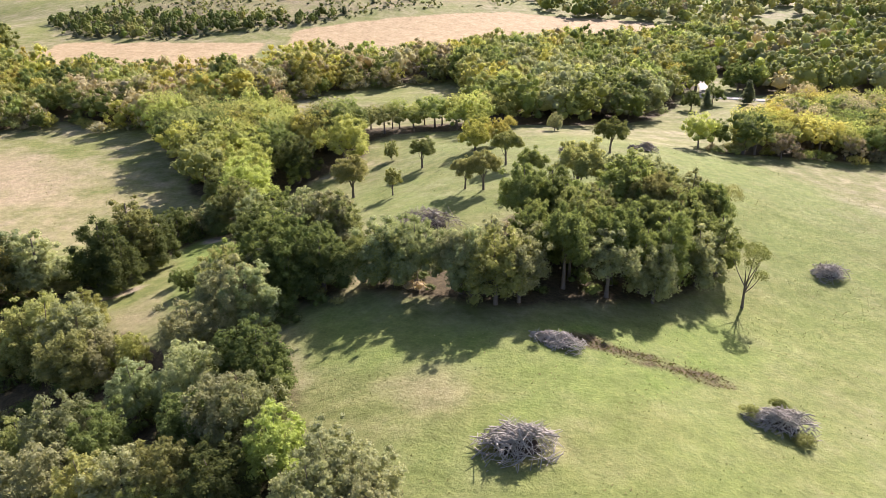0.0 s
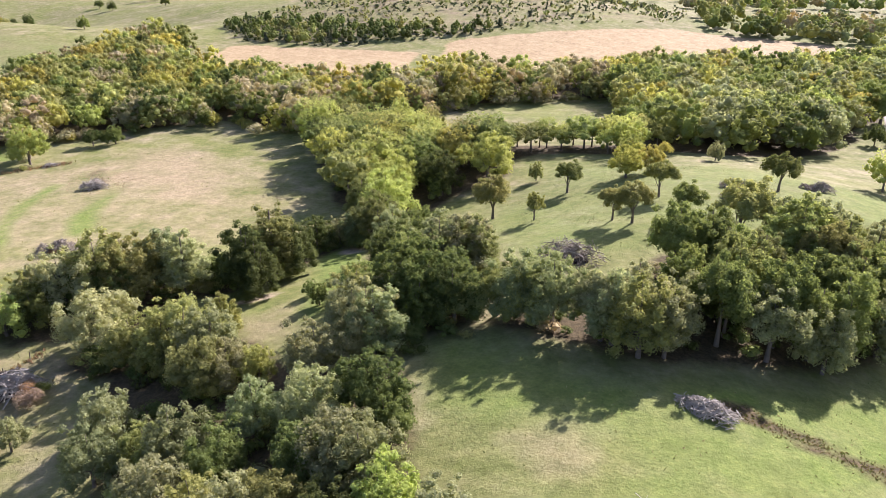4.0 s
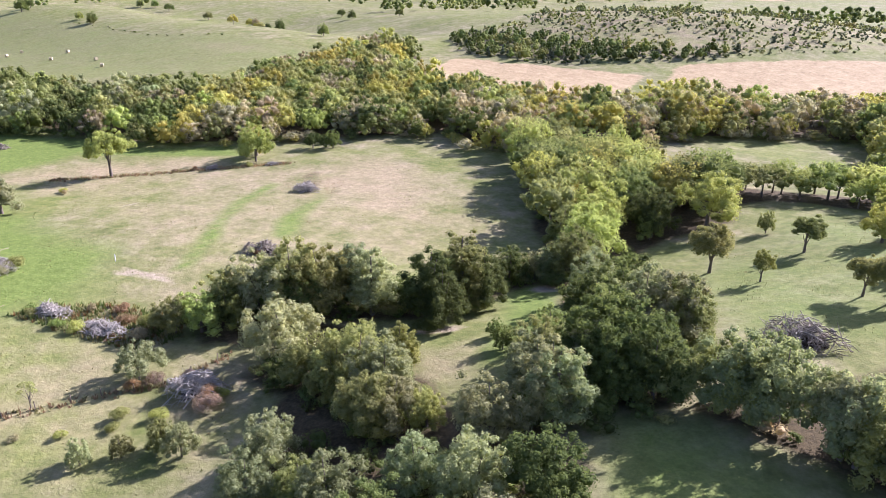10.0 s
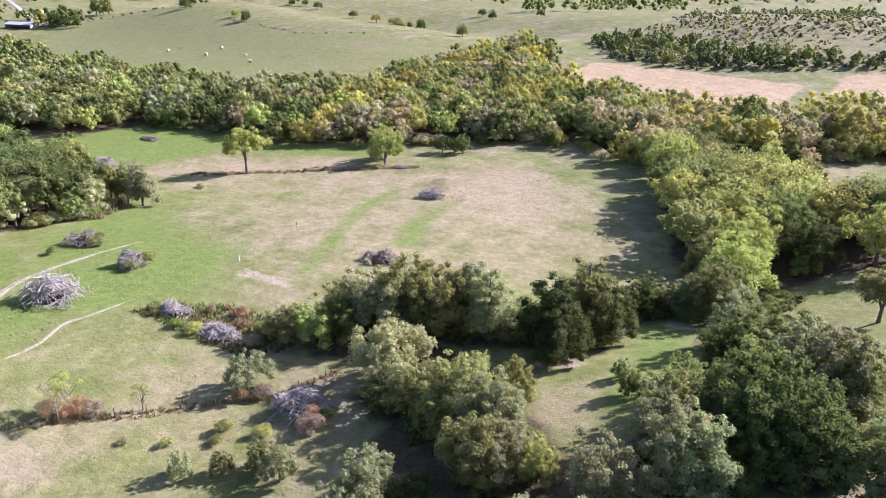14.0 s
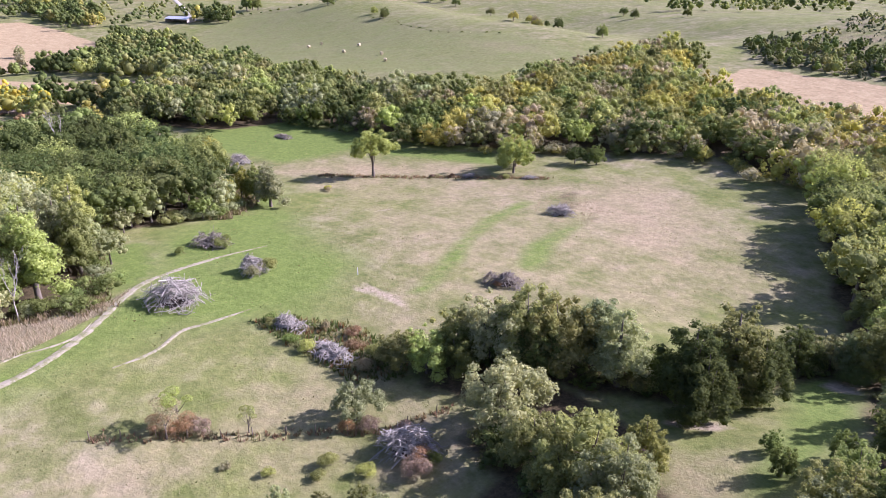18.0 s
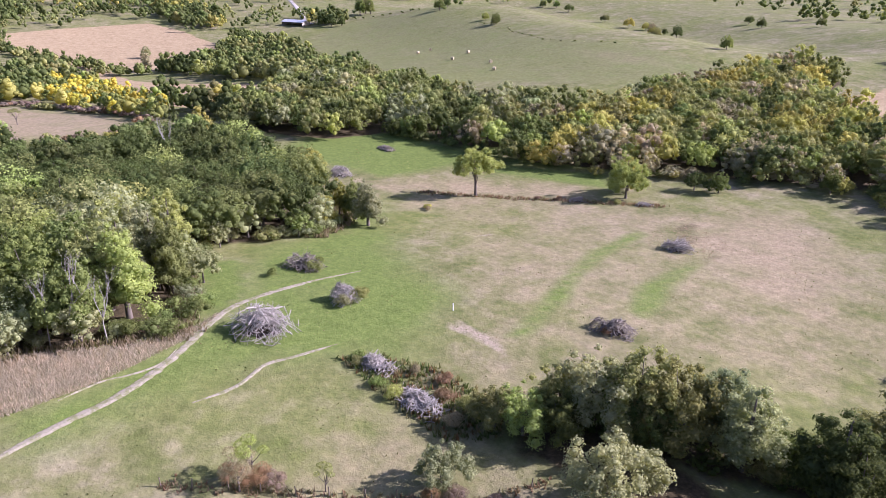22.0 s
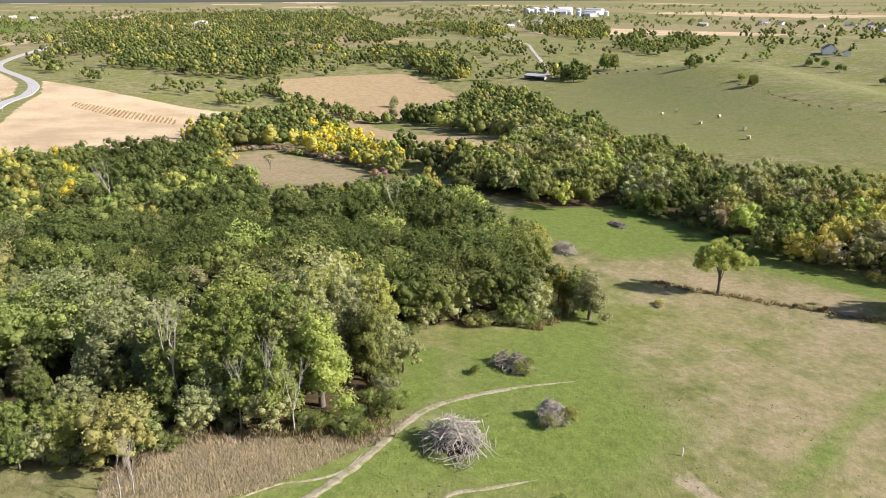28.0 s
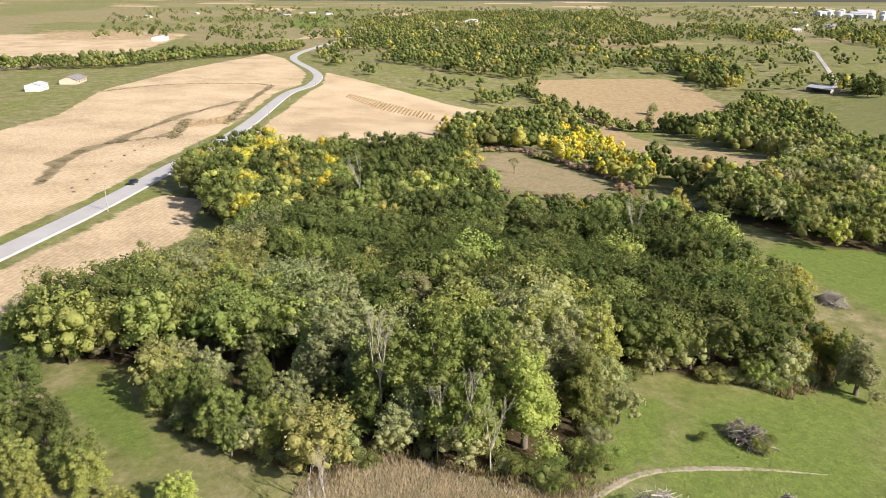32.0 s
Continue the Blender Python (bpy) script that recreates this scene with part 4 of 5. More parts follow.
edge = np.array(smooth_line([(58, 158), (73, 161), (101, 160), (150, 164)], 2.4))
woodland("undergrowth", edge + r.normal(size=edge.shape) * 1.6, "tan and golden shrubs in front of the yellow grove", r, {"bush": 3, "round": 1}, {"gold": 2, "tan": 3, "olive": 2, "lime": 1}, (5, 9), "wood", 12, "undergrowth")

# far woods, hedges and bushes
FAR_WOODS = [
    [(-442, 6), (-540, 49), (-583, 93), (-451, 113), (-347, 139), (-356, 162), (-306, 161), (-257, 119), (-308, 108), (-353, 95), (-405, 59), (-399, 32)],
    [(-680, 72), (-653, 121), (-584, 164), (-597, 207), (-635, 238), (-556, 253), (-431, 218), (-405, 225), (-316, 182), (-387, 175), (-505, 148), (-596, 131), (-624, 96)],
    [(-814, -150), (-1169, -180), (-1402, -50), (-1222, 84), (-978, 185), (-903, 235), (-675, 246), (-692, 218), (-782, 190), (-755, 80), (-590, 45), (-612, 2), (-685, -66)],
    [(-640, -400), (-690, -300), (-800, -265), (-960, -190), (-1000, -215), (-860, -290), (-740, -345), (-690, -420)]]
FIELDS = CROPS + PLOUGHED + [CLEARING]
YELLOW_ROW = [(-500, 82), (-416, 66), (-348, 72), (-298, 88), (-304, 100), (-330, 104), (-372, 100), (-442, 98)]
r = np.random.default_rng(21)
woodland("woodland", scatter(FAR_WOODS[0], 7.0, r, FIELDS + [YELLOW_ROW]), "wood of green and yellow trees below the stubble field", r,
         {"round": 5, "spread": 3, "tall": 1}, {"gold": 0.5, "lime": 1.0, "mid": 4, "dark": 4, "olive": 2}, (9, 13), "dist", 40)
woodland("woodland", scatter(YELLOW_ROW, 6.5, r, FIELDS), "row of bright yellow autumn trees", r,
         {"round": 3, "tall": 2}, {"mid": 1.2, "lime": 1.2, "gold": 0.8, "yellow": 3.4}, (6.5, 10), "dist", 9)
woodland("woodland", scatter(FAR_WOODS[1], 7.5, r, FIELDS), "dark green wood between ploughed fields", r,
         {"round": 5, "spread": 3, "tall": 1}, {"lime": 0.6, "mid": 4, "dark": 5, "olive": 1.5}, (9, 13), "dist", 40)
woodland("woodland", [p for p in scatter(FAR_WOODS[2], 9.5, r, FIELDS) if noise.noise(Vector((p[0] / 70, p[1] / 70, 1.7))) > 0.0],
         "far hillside woods with scattered clearings", r,
         {"round": 5, "spread": 3}, {"gold": 0.3, "mid": 4, "dark": 6, "olive": 1}, (9, 14), "dot", 60)
woodland("woodland", scatter(FAR_WOODS[3], 8, r), "far shelter belt of green trees", r,
         {"round": 5, "spread": 3}, {"olive": 1.5, "mid": 4, "dark": 4}, (9, 13), "dot", 60)
CEDAR_HILL = [(-193, 374), (-178, 432), (-190, 500), (-70, 540), (0, 580), (60, 520), (40, 450), (-28, 402), (-69, 362), (-122, 338), (-165, 342)]
CEDAR_FOOT = [(-193, 374), (-188, 395), (-150, 385), (-100, 378), (-70, 384), (-40, 402), (-69, 364), (-122, 339), (-165, 343)]
sp = np.array([p for p in scatter(CEDAR_HILL, 4.3, r) if noise.noise(Vector((p[0] / 30, p[1] / 30, 4.2))) + 0.7 * r.random() > 0.1])
woodland("cedar_scrub", sp, "dark cedars and shrubs dotted over a dry grassy hill", r, {"cedar": 1, "bush": 4, "round": 3},
         {"cedar": 3, "dark": 1, "mid": 2, "olive": 3}, (1.6, 4.2), "dot", 25, "scrub")
woodland("cedar_scrub", scatter(CEDAR_FOOT, 4.8, r), "thick green scrub at the foot of the dry hill", r, {"cedar": 1, "bush": 2, "round": 5},
         {"dark": 4, "mid": 4, "olive": 3}, (3.5, 6.5), "dist", 25, "scrub")
RIDGE_WOODS = [
    [(-1150, -230), (-1729, -271), (-2400, -200), (-2400, 340), (-2000, 340), (-1172, 290), (-978, 195), (-1222, 84), (-1402, -50)],
    [(-1600, 380), (-1480, 490), (-1250, 480), (-1090, 425), (-1100, 385), (-1300, 395)], [(-1300, 520), (-1040, 507), (-1010, 540), (-1200, 640), (-1500, 760)],
    [(-690, 236), (-740, 205), (-900, 225), (-850, 255), (-760, 258), (-715, 250)], [(-650, 302), (-625, 322), (-640, 335), (-668, 318)],
    [(-900, 470), (-780, 480), (-760, 520), (-900, 640), (-1100, 640)]]
DRIVE = [(-1201, 443), (-1135, 436), (-1038, 417), (-980, 410), (-889, 381), (-774, 345), (-720, 328)]
BARE_KNOLL = [(-825, 65), (-1026, 114), (-1029, 172), (-831, 147)]
for i, q in enumerate(RIDGE_WOODS):
    sp = scatter(q, (15, 12, 12, 8.5, 6, 11)[i], r, [BARE_KNOLL])
    sp = sp[line_dist(DRIVE, sp[:, 0], sp[:, 1]) > 10]
    sp = np.array([p for p in sp if noise.noise(Vector((p[0] / 90, p[1] / 90, 1.7))) > (-0.08 if i in (0, 5) else -0.4)])
    woodland("woodland", sp, "far ridge wood of green and yellowing trees", r, {"round": 5, "spread": 3, "tall": 1},
             {"gold": 0.3, "mid": 4, "dark": 6, "olive": 1}, (9, 14), "dot" if i != 3 else "dist", 60)
sp = []
for _ in range(5200):
    a, d = 1.2 + 2.4 * r.random(), 640 + 2700 * r.random() ** 1.4
    x, y = d * math.cos(a), d * math.sin(a)
    n = noise.noise(Vector((x / 260, y / 260, 0.4))) + 0.5 * noise.noise(Vector((x / 70, y / 70, 2.4)))
    if n < (-0.04 if d > 900 else 0.08) or math.hypot(x + 440, y - 330) < 190 or (abs(x + 250) < 120 and 380 < y < 560):
        continue
    sp.append((x, y))
for _ in range(2600):
    a, d = 2.72 + 0.75 * r.random(), 880 + 1900 * r.random()
    x, y = d * math.cos(a), d * math.sin(a)
    if noise.noise(Vector((x / 120, y / 120, 7.7))) > -0.05 and not inside(BARE_KNOLL, x, y):
        sp.append((x, y))
sp = np.array(sp)
k = (line_dist(ROAD_LINE, sp[:, 0], sp[:, 1]) > 14) & (line_dist(DRIVE, sp[:, 0], sp[:, 1]) > 10)
for q in FIELDS + [CEDAR_HILL]:
    k &= ~inside(q, sp[:, 0], sp[:, 1])
woodland("woodland", sp[k], "scattered copses on the far hills", r, {"round": 5, "spread": 3},
         {"olive": 1, "mid": 4, "dark": 6}, (8, 13), "dot", 80)


sp = []
for _ in range(1500):
    x, y = 60 + 420 * r.random(), 380 + 420 * r.random()
    if noise.noise(Vector((x / 90, y / 60, 6.4))) > 0.05:
        sp.append((x, y))
sp = np.array(sp)
sp = sp[~(inside(CEDAR_HILL, sp[:, 0], sp[:, 1]) | inside(PLOUGHED[3], sp[:, 0], sp[:, 1]))]
woodland("woodland", sp, "copses of olive trees beyond the ploughed field", r, {"round": 5, "spread": 3}, {"mid": 2, "grey": 2, "olive": 3, "lime": 1.5, "tan": 1}, (8, 12), "dist", 80)


def hedge(line, spacing, wide, h, tints, label):
    pts = np.array(smooth_line(line, spacing))
    pts = pts + (r.random(pts.shape) - 0.5) * wide
    woodland("hedge", pts, label, r, {"bush": 1}, tints, h, "dist", 30, "hedge")


hedge([(-469, 353), (-423, 342), (-369, 321), (-341, 313), (-314, 314), (-288, 318)], 8, 3, (1.2, 3), {"dark": 2, "olive": 2, "tan": 1}, "low hedge along a field edge on the hay hill")
hedge([(-650, 335), (-610, 362), (-590, 382)], 8, 4, (4, 8), {"dark": 2, "olive": 1}, "line of dark bushes on the crest of the hill")
hedge([(-388, 33), (-397, 52), (-372, 66), (-350, 76), (-321, 89), (-286, 86)], 2.6, 5, (6, 9), {"mauve": 4, "rust": 1, "olive": 1}, "dull reddish brush round the dry clearing")
hedge([(-333, 33), (-312, 36), (-299, 43), (-287, 62), (-284, 84)], 3, 4, (5, 8), {"mauve": 4, "rust": 1, "olive": 2}, "dull reddish brush along the dry clearing")
hedge([(-534, -227), (-585, -202), (-613, -152), (-608, -132), (-521, -121), (-438, -104)], 4, 2, (1.0, 1.8), {"tan": 3, "mauve": 1}, "weedy grass terrace across the stubble")
hedge([(-377, -108), (-429, -125)], 2.2, 3, (1.2, 2.4), {"tan": 3, "mauve": 1}, "weedy grass terrace in the stubble")
hedge([(-270, -95), (-330, -108), (-380, -112)], 9, 3, (1.2, 2.4), {"mauve": 2, "tan": 2}, "weeds along a furrow in the stubble")
hedge([(-382, -109), (-410, -117), (-436, -127)], 1.6, 5, (1.6, 3.0), {"tan": 3, "mauve": 1, "olive": 1}, "patch of tall weeds in a wet hollow of the stubble")
hedge([(-427, -101), (-465, -110), (-494, -115)], 1.6, 5, (1.6, 3.0), {"tan": 3, "mauve": 1, "olive": 1}, "patch of tall weeds in a wet hollow of the stubble")

row = np.concatenate([np.array(smooth_line([(-668, 64), (-601, 92), (-565, 112), (-520, 124), (-515, 150), (-530, 180)], 6)) + (0, dy) for dy in (0, -7)])
woodland("woodland", row + r.normal(size=row.shape) * 2, "row of green trees between ploughed fields", r, {"round": 5, "spread": 2}, {"dark": 3, "mid": 4, "olive": 3}, (6, 9), "dist", 40)

# single trees on the far pastures
for x, y, h, k, c in [(-466, 360, 6, "round", "lime"), (-443, 352, 8, "round", "mid"), (-441, 349, 6, "round", "mid"), (-547, 373, 10, "round", "mid"), (-555, 386, 8, "round", "dark"),
                      (-629, 587, 10, "spread", "dark"), (-671, 607, 9, "round", "mid"), (-687, 601, 9, "round", "olive"), (-531, 543, 9, "spread", "olive"), (-484, 525, 10, "spread", "gold"),
                      (-467, 527, 7, "round", "gold"), (-453, 519, 9, "round", "tan"), (-445, 512, 8, "spread", "gold"), (-436, 506, 8, "round", "olive"), (-413, 502, 10, "round", "dark"),
                      (-249, 342, 7, "round", "mid"), (-388, 553, 8, "spread", "dark"), (-359, 527, 8, "round", "dark"), (-668, 363, 18, "tall", "mid"), (-658, 369, 16, "tall", "mid"),
                      (-672, 371, 15, "tall", "olive"), (-624, 313, 9, "spread", "dark"), (-637, 311, 10, "round", "dark"), (-615, 318, 8, "round", "dark"),
                      (-333, 50, 6, "open", "olive"), (-592, 152, 9, "round", "grey"), (-533, 139, 13, "tall", "tan"), (-438, 517, 6, "round", "dark"), (-309, 518, 7, "round", "mid"), (-180, 560, 8, "round", "dark")]:
    tree(x, y, h, k, c, "mid", 1.15, "on the open hill pasture", "trees on the hill pastures", r)

# single trees on the near pasture
for x, y, h, k, c, w, place in [
        (-166, 138, 13.5, "stemmed", "lime", 1.15, "alone in the hayfield"), (-143, 167, 12, "round", "lime", 1.05, "beside a brush line in the hayfield"),
        (-147, 172, 9, "round", "gold", 1.0, "beside a brush line in the hayfield"), (-137, 185, 6, "spread", "dark", 1.1, "at the edge of the creek wood"),
        (-132, 188, 6, "round", "dark", 1.1, "at the edge of the creek wood"), (-115, 208, 7, "round", "mid", 1.0, "at the edge of the creek wood"),
        (-157, 103, 11, "tall", "grey", 1.25, "at the corner of the wood"), (-163, 103, 10, "tall", "mid", 1.2, "at the corner of the wood"),
        (-161, 95, 8, "round", "gold", 0.8, "at the corner of the wood"), (-167, 101, 9, "round", "gold", 0.9, "at the corner of the wood"),
        (-189, 104, 10, "round", "gold", 1.0, "at the corner of the wood"), (-195, 106, 11, "tall", "gold", 1.3, "at the corner of the wood"), (-201, 107, 10, "round", "olive", 1.0, "at the corner of the wood"),
        (-9, 127, 5.5, "stemmed", "olive", 1.0, "on the grassy slope"), (-4, 144, 7, "stemmed", "mid", 1.35, "on the grassy slope"),
        (-17, 133, 9, "stemmed", "olive", 1.25, "by the hedgerow"), (-11, 157, 5, "round", "olive", 0.8, "on the grassy slope"),
        (7, 119, 7.5, "stemmed", "olive", 1.15, "above the grove"), (4, 121, 6.5, "stemmed", "olive", 1.1, "above the grove"), (12, 133, 7.5, "stemmed", "olive", 1.2, "on the grassy slope"),
        (7, 150, 8, "round", "gold", 1.2, "on the grassy slope"), (11.5, 155, 6.5, "spread", "gold", 1.1, "on the grassy slope"),
        (33, 140, 7.5, "stemmed", "mid", 1.3, "on the grassy slope"), (39, 85, 9, "open", "mid", 0.85, "beside the grove"),
        (40, 104, 9, "open", "mid", 0.85, "beside the grove"), (43, 106, 9, "open", "olive", 0.85, "beside the grove"),
        (15, 120, 7, "stemmed", "mid", 1.2, "above the grove"), (27, 172, 5, "round", "grey", 0.9, "on the far slope"),
        (9, 172, 7, "round", "lime", 1.1, "at the edge of the farmyard wood"), (16, 174, 4, "bush", "gold", 0.7, "at the edge of the farmyard wood"),
        (62, 164, 8, "spread", "mid", 1.0, "at the edge of the yellow grove"), (97, 232, 8, "cedar", "cedar", 0.9, "by the farm lane"),
        (86, 232, 8, "spread", "dark", 0.9, "by the farm lane"), (76, 222, 7, "spread", "dark", 1.0, "by the farm lane"), (82, 226, 6, "cedar", "cedar", 0.9, "by the farm lane"), (70, 282, 7, "round", "mid", 1.1, "in the farmyard"), (77, 283, 6, "spread", "olive", 1.1, "in the farmyard"),
        (20, 217, 14, "round", "lime", 1.1, "in the farmyard"), (29, 208, 13, "round", "mid", 1.2, "in the farmyard"), (37, 210, 16, "round", "grey", 1.15, "in the farmyard"),
        (46, 212, 15, "round", "mid", 1.2, "in the farmyard"), (57, 210, 14, "round", "grey", 1.2, "in the farmyard"), (88, 255, 17, "round", "mid", 1.1, "beside the farm lane"),
        (103, 256, 12, "round", "dark", 1.2, "beside the farm lane"), (16, 262, 12, "round", "lime", 1.1, "in the farmyard"),
        (-77, 70, 6.5, "spread", "grey", 1.1, "beside the old fence line"), (-82, 81, 6.5, "round", "olive", 1.25, "in the scrub above the fence line"),
        (-79, 83, 7.5, "round", "lime", 1.2, "in the scrub above the fence line"), (-76, 86, 7.5, "round", "mid", 1.2, "in the scrub above the fence line"),
        (-89, 53, 5.0, "open", "lime", 1.1, "on the old fence line"), (-87.5, 51, 5.0, "open", "tan", 1.1, "on the old fence line"),
        (-83, 59, 3.5, "open", "olive", 0.9, "on the old fence line"), 
        (-66, 58, 3.2, "round", "olive", 1.1, "on the dry grass"), (-63, 61, 4.2, "round", "olive", 1.0, "on the dry grass"), (-60, 61, 5, "spread", "grey", 1.0, "on the dry grass"),
        (-69, 55, 3.6, "round", "grey", 1.1, "on the dry grass"), (-36, 93, 4, "round", "mid", 1.0, "in the small clearing"), (-39, 97, 3, "round", "mid", 1.1, "in the small clearing"),
        (-33, 100, 4, "round", "mid", 1.0, "in the small clearing"),
        ]:
    tree(x, y, h, k, c, "near", w, place, "", r)
for x, y, h, c, place in [(-163, 122, 1.6, "gold", "in the hayfield"), (-161.5, 121, 1.2, "tan", "in the hayfield"), (-68, 65, 1.7, "lime", "on the dry grass"),
                          (-72, 63, 1.8, "olive", "on the dry grass"), (-71, 61, 1.4, "olive", "on the dry grass"), (-75, 57, 1.2, "lime", "on the dry grass"),
                          (-79, 54, 1.0, "tan", "on the dry grass"), (-88, 53, 2.6, "rust", "on the old fence line"), (-86.5, 54.5, 2.2, "mauve", "on the old fence line"),
                          (-89.5, 51, 2.4, "rust", "on the old fence line"), (-76, 68, 1.6, "rust", "on the old fence line"), (-74.5, 70, 2.0, "mauve", "on the old fence line"),
                          (-65.5, 70.5, 2.2, "rust", "beside a brush pile"), (-64, 69, 2.5, "mauve", "beside a brush pile"), (-64.5, 71.5, 1.8, "mid", "beside a brush pile"),
                          (-103, 73, 1.5, "olive", "beside a brush pile"), (-104.5, 74, 1.4, "mid", "beside a brush pile"), (-97, 73, 1.8, "mid", "in the scrub"),
                          (-94, 73.5, 1.9, "lime", "in the scrub"), (-90, 79, 2.0, "rust", "in the scrub"), (-86, 80, 2.4, "olive", "in the scrub"), (-85, 77, 2.0, "tan", "in the scrub"),
                          (-93, 81, 1.8, "rust", "in the scrub"), (-97, 79, 1.4, "tan", "in the scrub"), (-71, 73, 1.8, "mauve", "on the old fence line"),
                          (-152, 153, 1.2, "rust", "along the brush line"), (-147, 157, 1.3, "tan", "along the brush line"), (-155, 149, 1.2, "mauve", "along the brush line"),
                          (-141, 162, 1.6, "olive", "along the brush line"), (-137, 74, 1.6, "mid", "beside a brush pile"), (-120, 82, 2.6, "olive", "beside a brush pile"),
                          (-119.4, 79, 2.2, "grey", "beside a brush pile"), (-137, 82, 2.4, "mid", "beside a brush pile"), (-135.6, 81, 2.6, "olive", "beside a brush pile"),
                          (33.5, 61, 1.6, "dark", "beside a brush pile"), (29.6, 59, 1.5, "olive", "beside a brush pile"), (33.5, 55.4, 1.6, "olive", "beside a brush pile"),
                          (3.4, 50, 1.0, "olive", "beside a brush pile"), (-91, 108.6, 1.3, "rust", "beside a brush pile")]:
    tree(x, y, h, "bush", c, "mid", 0.95, place, "", r)

# undergrowth beneath the trees
r = np.random.default_rng(27)
for poly, gap, tints in ((GROVE, 4.6, {"dark": 3, "mid": 2, "tan": 1}), (HORSE_NORTH, 2.0, {"dark": 3, "mid": 3, "olive": 1}), (HORSE_WEST, 2.0, {"dark": 3, "mid": 2, "olive": 2}),
                         ([(-26, 74), (-12, 78), (-10, 90), (-20, 112), (-28, 140), (-40, 148), (-42, 128), (-32, 112), (-26, 92)], 2.6, {"dark": 4, "mid": 2, "olive": 1}),
                         ([(-6, 42), (-16, 58), (-20, 68), (-30, 70), (-48, 68), (-44, 54), (-30, 46), (-14, 38)], 2.4, {"dark": 3, "mid": 2, "olive": 2, "grey": 1})):
    woodland("undergrowth", scatter(poly, gap, r), "dense shaded bushes beneath the trees", r, {"bush": 1}, tints, (2.5, 6.0), "far", 15, "undergrowth")
for line, tints, label in (([(-232, 150), (-205, 160), (-184, 166)], {"dark": 3, "mid": 3, "olive": 1}, "dark green shrubs along the front of the creek wood"),
                           ([(-181, 168), (-159, 181), (-115, 213), (-84, 204), (-51, 236), (-24, 255), (7, 270), (40, 286)], {"olive": 2, "tan": 2, "gold": 1.5, "mid": 1}, "tan and olive shrubs along the front of the creek wood")):
    edge = np.array(smooth_line(line, 2.2))
    woodland("undergrowth", edge + r.normal(size=edge.shape) * 1.8, label, r, {"bush": 3, "round": 2}, tints, (5, 10), "far", 20, "undergrowth")
fringe = np.concatenate([np.array(smooth_line(q, 1.7)) for q in ([(-161, 98), (-156, 86), (-162, 72), (-148, 62), (-127, 57), (-126, 49), (-131, 33), (-124, 25), (-133, 2), (-154, -12)], [(-155, -27), (-164, -42), (-181, -32), (-197, -29)])])
woodland("undergrowth", fringe + r.normal(size=fringe.shape) * 1.2, "yellow-green shrubs along the edge of the wood", r, {"bush": 3, "round": 1},
         {"olive": 2, "grey": 4, "mid": 2.5}, (5, 9), "wood", 12, "undergrowth")

# ---- dead trees ----


def dead_tree(x, y, h, seed):
    q = np.random.default_rng(seed)
    items = []

    def grow(p, d, length, rad, depth):
        mid_ = p + d * length * 0.5 + Vector(q.normal(size=3) * length * 0.05)
        end = p + d * length + Vector(q.normal(size=3) * length * 0.06)
        items.append(tube([p, mid_, end], (rad, rad * 0.8, rad * 0.55), 6 if depth > 1 else 4))
        if depth:
            for _ in range(3 if depth > 1 else 2):
                nd = (d + Vector(q.normal(size=3) * 0.27) + Vector((0, 0, 0.25))).normalized()
                grow(p.lerp(end, 0.55 + 0.45 * q.random()), nd, length * (0.5 + 0.2 * q.random()), rad * 0.5, depth - 1)
    grow(Vector((0, 0, -0.1)), Vector((0.04, 0.02, 1)).normalized(), h * 0.6, h * 0.012, 4)
    ob = new("dead_tree", mesh_of("dead_tree", *merge(items), [PALE_BARK], True))
    ob.location = at(x, y)
    tagged(ob, "bare bleached dead tree at the edge of the wood", "dead tree", "dead trees")


for i, (x, y, h) in enumerate([(-127.5, 41, 13), (-125.5, 45, 10), (-128.5, 38, 9), (-135, 30, 15), (-256, 4, 16), (-222, 78, 15), (-114, 25, 8), (-116.5, 26, 7)]):
    dead_tree(x, y, h, 50 + i)

# ---- brush piles ----
LOG_ME = []
for i in range(6):
    q = np.random.default_rng(80 + i)
    L = 1.0
    bend = (q.random(2) - 0.5) * 0.12
    v, f = tube([(-0.5, 0, 0), (-0.17, bend[0], bend[1]), (0.17, bend[0], bend[1] * 1.4), (0.5, 0, 0)], (0.030, 0.026, 0.021, 0.012), 6)
    fork, ff = tube([(0.1, bend[0], bend[1]), (0.28, 0.10 + bend[0], 0.05), (0.42, 0.2, 0.06)], (0.016, 0.012, 0.006), 5)
    LOG_ME.append([mesh_of("log", *merge([(v, f), (fork, ff)]), [m], True) for m in (BRUSH, BRUSH_PALE, BRUSH_DARK)])


